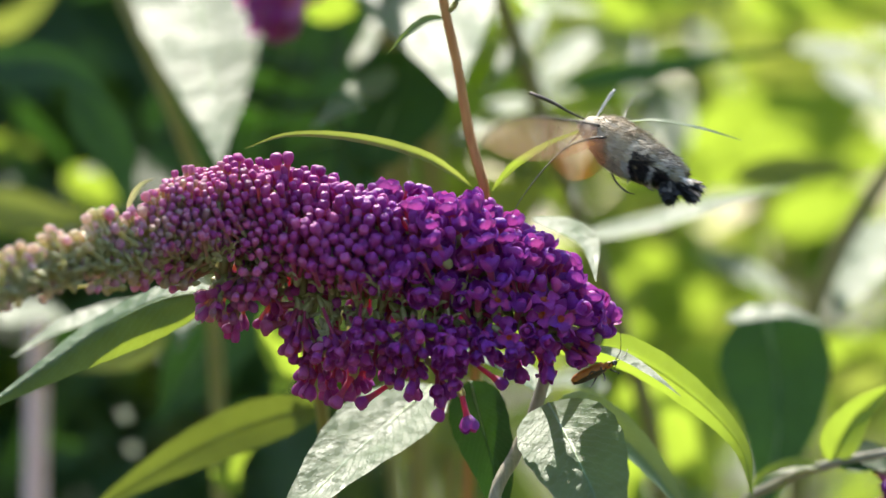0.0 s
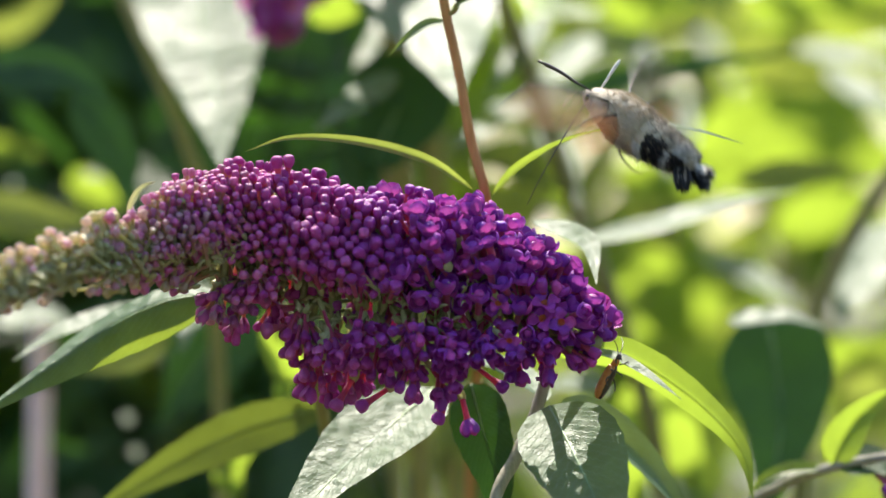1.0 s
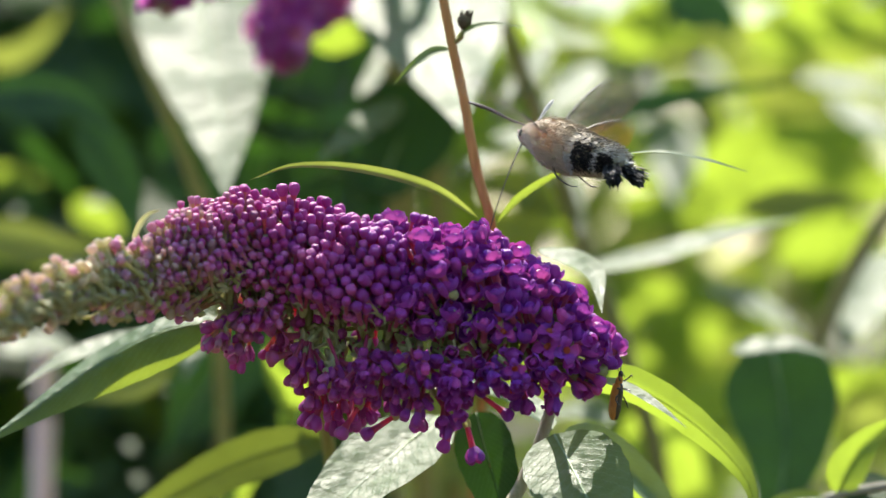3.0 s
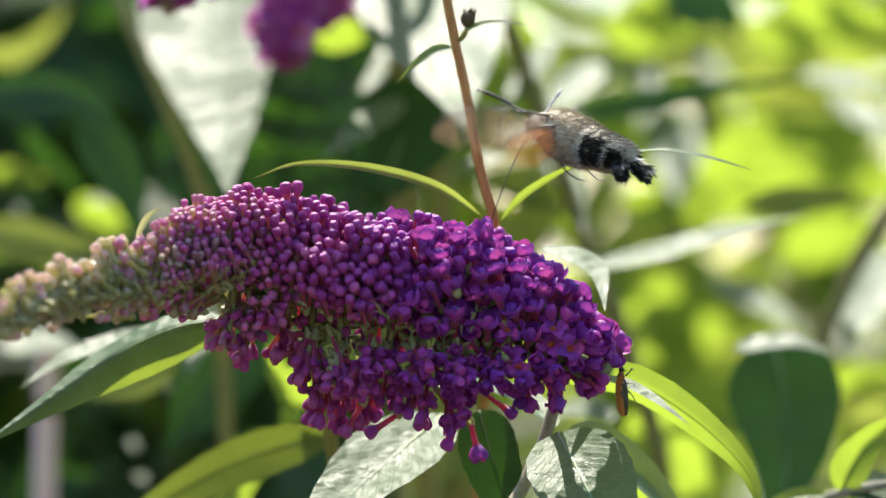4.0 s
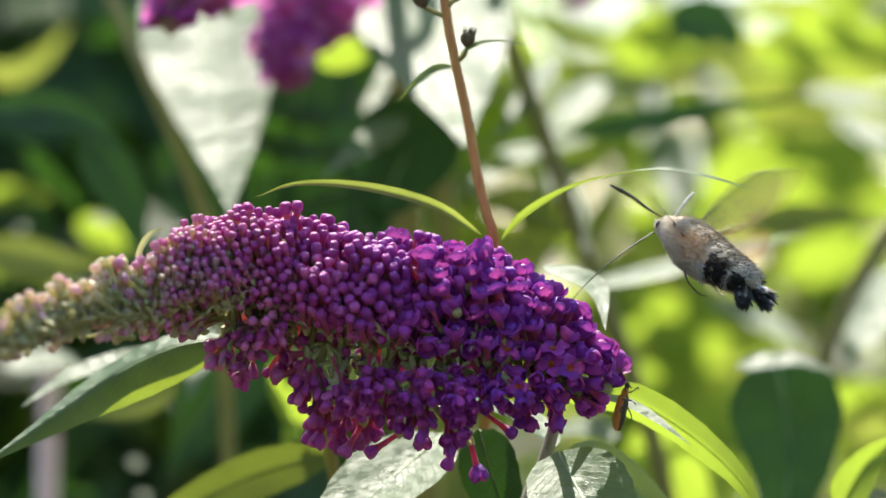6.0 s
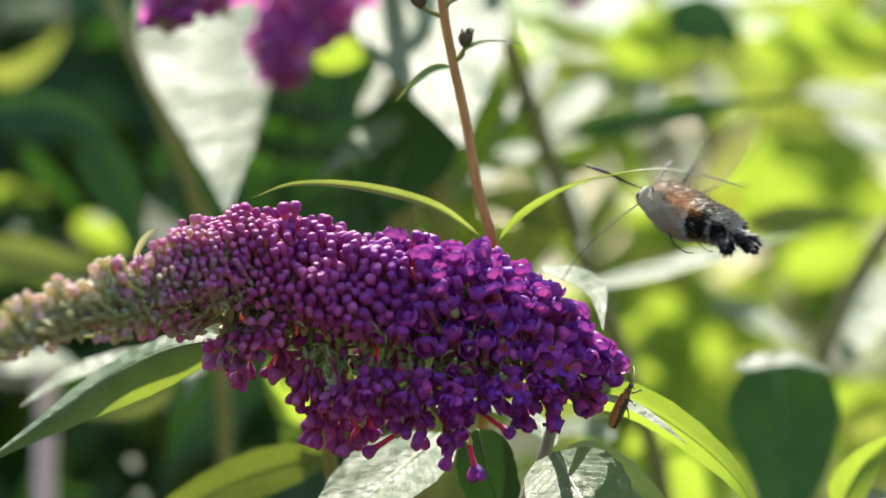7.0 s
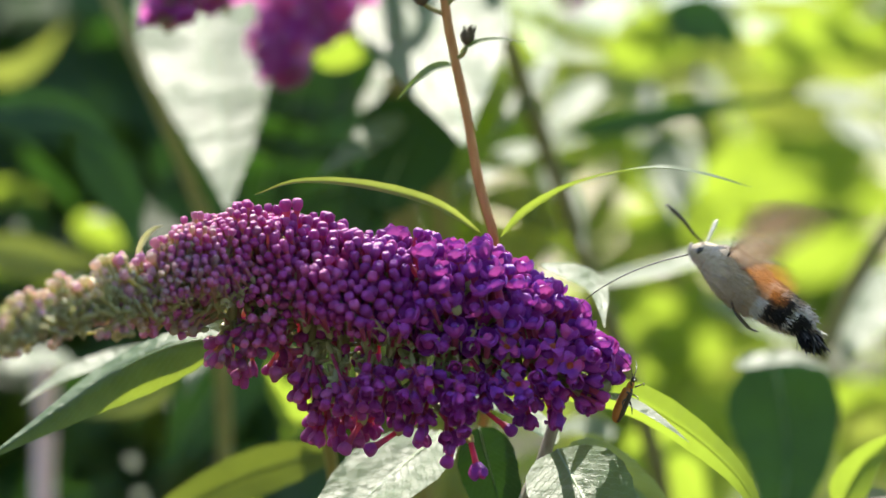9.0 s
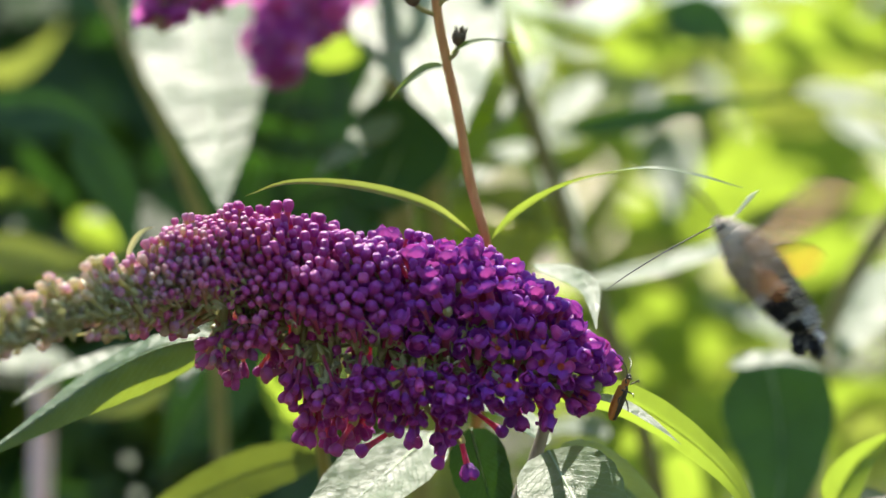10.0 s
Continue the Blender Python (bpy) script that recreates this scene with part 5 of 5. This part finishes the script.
# ---- what moves ----
FLIGHT = [
    (0.0, 40.6, -2.1, 1310.1, -22.8, 133.6), (0.1, 41.8, -2.2, 1309.8, -24.9, 137.2), (0.2, 42.9, -2.2, 1309.7, -27.4, 139.1),
    (0.3, 44.0, -2.4, 1311.1, -20.6, 147.7), (0.4, 43.9, -2.4, 1310.7, -19.8, 148.2), (0.5, 42.8, -2.4, 1309.4, -15.7, 151.2),
    (0.6, 42.6, -2.4, 1309.0, -27.9, 149.4), (0.7, 41.3, -2.6, 1309.1, -28.4, 152.6), (0.8, 40.5, -2.6, 1309.6, -28.1, 153.1),
    (0.9, 40.6, -2.6, 1313.1, -32.5, 152.3), (1.0, 42.2, -2.3, 1315.4, -30.2, 144.9), (1.1, 42.0, -1.9, 1317.4, -21.2, 135.7),
    (1.2, 38.9, -2.0, 1316.4, -15.9, 141.2), (1.3, 38.5, -1.9, 1315.5, -16.7, 134.9), (1.4, 36.8, -1.8, 1313.4, -15.8, 134.1),
    (1.5, 36.6, -1.9, 1310.8, -18.3, 136.2), (1.6, 37.1, -1.9, 1310.9, -18.0, 137.9), (1.7, 35.7, -1.9, 1308.7, -19.1, 137.6),
    (1.8, 34.8, -1.9, 1306.8, -17.6, 140.0), (1.9, 34.8, -1.9, 1307.9, -28.3, 135.9), (2.0, 34.9, -2.0, 1310.8, -29.3, 136.4),
    (2.1, 35.3, -2.0, 1311.8, -19.8, 143.5), (2.2, 36.0, -2.1, 1312.1, -18.2, 144.6), (2.3, 33.9, -2.3, 1312.2, -23.2, 147.5),
    (2.4, 32.2, -2.1, 1313.7, -24.3, 141.6), (2.5, 29.7, -1.8, 1317.9, -17.1, 134.9), (2.6, 28.4, -1.7, 1317.2, -12.3, 130.9),
    (2.7, 26.6, -1.7, 1316.8, -11.9, 132.6), (3.8, 29.6, -1.9, 1318.5, -17.6, 134.2), (3.9, 29.3, -1.9, 1318.4, -16.7, 133.4),
    (4.0, 28.1, -2.0, 1318.3, -15.8, 134.7), (4.1, 26.4, -2.0, 1317.5, -15.4, 134.3), (4.2, 24.1, -1.8, 1316.6, -16.5, 129.0),
    (4.3, 23.3, -1.7, 1316.8, -16.4, 125.7), (4.4, 23.8, -1.6, 1318.0, -19.8, 121.3), (4.5, 23.7, -1.6, 1317.3, -21.0, 121.2),
    (4.6, 24.1, -1.6, 1318.4, -23.8, 118.3), (4.7, 27.8, -1.6, 1322.6, -22.6, 119.4), (4.8, 34.5, -1.4, 1327.1, -17.4, 115.5),
    (4.9, 44.4, -1.4, 1333.3, -12.4, 120.0), (5.0, 49.5, -1.5, 1334.0, -9.2, 121.6), (5.1, 59.3, -1.6, 1329.4, 3.7, 128.3),
    (5.2, 62.6, -2.0, 1326.6, 0.2, 139.3), (5.3, 64.1, -2.3, 1319.8, -6.6, 146.7), (5.4, 64.2, -2.4, 1314.5, -10.7, 147.1),
    (5.5, 61.7, -2.6, 1306.5, -16.0, 151.5), (5.6, 60.1, -2.4, 1300.9, -16.9, 146.0), (5.7, 56.3, -2.1, 1298.9, -19.8, 137.0),
    (6.8, 52.7, -2.1, 1301.0, -29.3, 131.5), (6.9, 52.1, -1.9, 1306.1, -21.3, 131.6), (7.0, 51.1, -1.8, 1307.3, -14.7, 130.1),
    (7.1, 49.6, -2.0, 1304.9, -17.7, 134.0), (7.2, 48.9, -2.1, 1303.1, -19.2, 140.6), (7.3, 46.3, -2.1, 1300.0, -21.8, 138.9),
    (7.4, 46.2, -2.2, 1299.3, -32.2, 136.4), (7.5, 46.2, -2.2, 1298.3, -34.6, 137.9), (7.6, 46.1, -2.2, 1298.6, -32.6, 137.3),
    (7.7, 46.5, -2.1, 1299.1, -30.1, 135.6), (7.8, 46.5, -2.1, 1298.8, -29.4, 134.8), (7.9, 47.2, -2.1, 1298.6, -29.4, 135.9),
    (8.0, 49.3, -2.0, 1299.3, -33.8, 126.5), (8.1, 55.3, -2.1, 1300.0, -32.3, 131.5), (8.2, 59.0, -2.3, 1298.5, -27.6, 143.1),
    (8.3, 62.6, -2.7, 1295.4, -26.6, 157.1), (8.5, 64.0, -3.2, 1290.5, -31.6, 171.8), (8.6, 64.2, -3.4, 1290.4, -32.5, 173.5),
    (8.7, 64.3, -3.3, 1290.9, -33.6, 170.5), (8.8, 64.5, -3.2, 1291.4, -34.4, 168.6), (8.9, 64.2, -3.3, 1291.7, -36.7, 169.7),
    (9.0, 63.6, -3.4, 1291.5, -34.5, 172.0), (9.1, 61.5, -3.5, 1291.7, -30.1, 173.1), (9.2, 60.0, -3.5, 1291.6, -31.1, 171.7),
    (9.3, 59.3, -3.5, 1291.8, -35.7, 171.4), (9.4, 59.7, -3.6, 1291.5, -34.7, 173.0), (9.5, 60.0, -3.6, 1291.6, -33.1, 172.0),
    (9.6, 59.6, -3.6, 1291.1, -35.3, 175.3), (9.7, 59.2, -3.6, 1291.0, -32.8, 177.5), (9.8, 58.5, -3.1, 1290.2, -35.9, 168.6),
    (9.9, 62.5, -2.9, 1292.1, -42.7, 163.8), (10.0, 68.2, -3.1, 1294.8, -49.5, 172.0),
]
# Where the wing stroke stands at those times: 1 up and back, -1 down and forward.
STROKE = {0.0: -.7, 0.1: -.7, 0.2: .9, 0.3: 1, 0.4: .9, 0.5: .9, 0.6: -.6, 0.7: -.8, 0.8: .8, 0.9: 0, 1.0: -.4, 1.1: -.2, 1.2: -.9, 1.3: -.8, 1.4: .9, 1.5: .9, 1.6: -.5, 1.7: -.5,
          1.8: .6, 1.9: .8, 2.0: 0, 2.1: .8, 2.2: -.5, 2.3: -.8, 2.4: .8, 2.5: 1, 2.6: .9, 2.7: .9, 3.8: -.3, 3.9: -.2, 4.0: -.7, 4.1: -.8, 4.2: .7, 4.3: .7, 4.4: -.3, 4.5: -.5, 4.6: .3,
          4.7: .2, 4.8: -.5, 4.9: -.7, 5.0: -1, 5.1: -1, 5.2: .9, 5.3: .9, 5.4: -.7, 5.5: .8, 5.6: .2, 5.7: -.7}
STROKE_LATE = {6.8: .7, 6.9: .7, 7.0: .9, 7.1: .9, 7.2: -.6, 7.3: .7, 7.4: .2, 7.5: .1, 7.6: .6, 7.7: .6, 7.8: .8, 7.9: .8, 8.0: -.4, 8.1: -.6, 8.2: .7, 8.3: .6, 8.4: .5, 8.5: .5, 8.6: .5,
               8.7: .5, 8.8: -.5, 8.9: -.6, 9.0: .5, 9.1: .5, 9.2: .7, 9.3: .7, 9.4: -.5, 9.5: -.5, 9.6: .4, 9.7: -.2, 9.8: .6, 9.9: -.2, 10.0: .4}
# The beetle: seconds, across and height of its middle (mm), lean of its body.
CRAWL = [(0.0, 33.6, 1264.2, 25.3), (0.5, 34.0, 1263.9, 33.8), (1.0, 36.5, 1263.9, 63.5), (1.5, 36.1, 1264.3, 62.5), (2.0, 36.7, 1265.4, 86.0), (2.5, 37.0, 1265.6, 78.0),
         (4.0, 37.5, 1266.3, 94.0), (4.5, 37.1, 1266.1, 93.4), (5.0, 37.0, 1266.8, 89.0), (5.5, 37.2, 1267.1, 84.8), (7.0, 37.8, 1267.4, 66.5), (7.5, 37.9, 1267.5, 68.0),
         (8.0, 37.9, 1267.5, 67.5), (8.5, 38.2, 1267.9, 68.1), (9.0, 38.1, 1268.2, 67.5), (9.5, 39.0, 1268.9, 68.6), (10.0, 39.0, 1268.9, 69.5)]
# How far it rolls, its back towards the camera where negative.
ROLL = [(0.0, -8), (0.5, 4), (1.0, -12), (1.5, 2), (2.0, -22), (2.4, 0), (4.0, 0), (4.5, -12), (5.0, 0), (6.8, 0), (7.2, -6), (7.5, -24), (8.0, -22), (8.4, -4), (9.0, 0), (9.6, 0), (10.0, -26)]
# Where the tongue points (mm).
REACH = [(0, 18, 1300), (1, 18, 1298), (1.5, 15, 1296), (2.4, 11, 1300), (3.8, 10.7, 1305), (4.6, 12, 1303), (4.9, 38, 1312), (5.1, 50, 1306), (5.3, 50, 1298), (5.5, 31, 1289), (7, 24, 1293.6), (8, 24, 1293), (9, 31, 1290), (10, 33, 1290)]


def wing_pose(side, s, hind):
    flap, sweep = 24 + 48 * s, -16 + 38 * s
    x, y, z = (5.2, 3.6, 2.2) if not hind else (2.2, 3.9, 1.6)
    if hind:
        flap, sweep = flap - 4, sweep + 14 + 20 * max(0.0, s)
    return pose(x * MM, side * y * MM, z * MM) @ pose(0, 0, 0, side * flap) @ pose(0, 0, 0, 0, 0, side * sweep) @ pose(0, 0, 0, 0, -38 + 30 * max(-1.1, min(1.1, s)), 0)


def strokes():
    """The stroke at every thirtieth of a second: as given at the tenths, beating through between them."""
    known = {**STROKE, **STROKE_LATE}
    given = []
    for i in range(101):
        t = round(i * 0.1, 1)
        given.append(known.get(t, 0.8 * math.sin(i * 2.1)))
    out, way = [], 1
    for i, s in enumerate(given):
        out.append(s)
        if i == 100:
            break
        e = given[i + 1]
        pace = 0.42 if min(s, e) < 0.1 else 1.05
        a = s + pace * way
        b_up, b_down = e - pace, e + pace
        way = 1 if abs(b_up - a) < abs(b_down - a) else -1
        b = b_up if way == 1 else b_down
        gap = max(-1.05, min(1.05, b - a))
        mid = (a + b) / 2
        out += [mid - gap / 2, mid + gap / 2]
    return out


def motions():
    flight = [(t, pose(x * MM, y * MM, z * MM, float(np.interp(t, [r[0] for r in ROLL], [r[1] for r in ROLL])), ry, rz)) for t, x, y, z, ry, rz in FLIGHT]
    walk(MOTH, flight)
    beats = strokes()
    for side, fore, hind in WINGS:
        walk(fore, [(i / 30, wing_pose(side, s, False)) for i, s in enumerate(beats)])
        walk(hind, [(i / 30, wing_pose(side, s, True)) for i, s in enumerate(beats)])
    rows = []
    for t, m in flight:
        x, z = (float(np.interp(t, [r[0] for r in REACH], [r[k] for r in REACH])) for k in (1, 2))
        root = Vector((13.2, 0, -0.9)) * MM
        aim = m.inverted() @ Vector((x * MM, -0.004, z * MM)) - root * 1.05
        rows.append((t, Matrix.Translation(root) @ aim.to_track_quat("X", "Z").to_matrix().to_4x4()))
    walk(TONGUE, rows)
    walk(BEETLE, [(t, pose(x * MM, -0.002, z * MM) @ pose(0, 0, 0, 0, -a, 0) @ pose(0, 0, 0, -35)) for t, x, z, a in CRAWL])


motions()
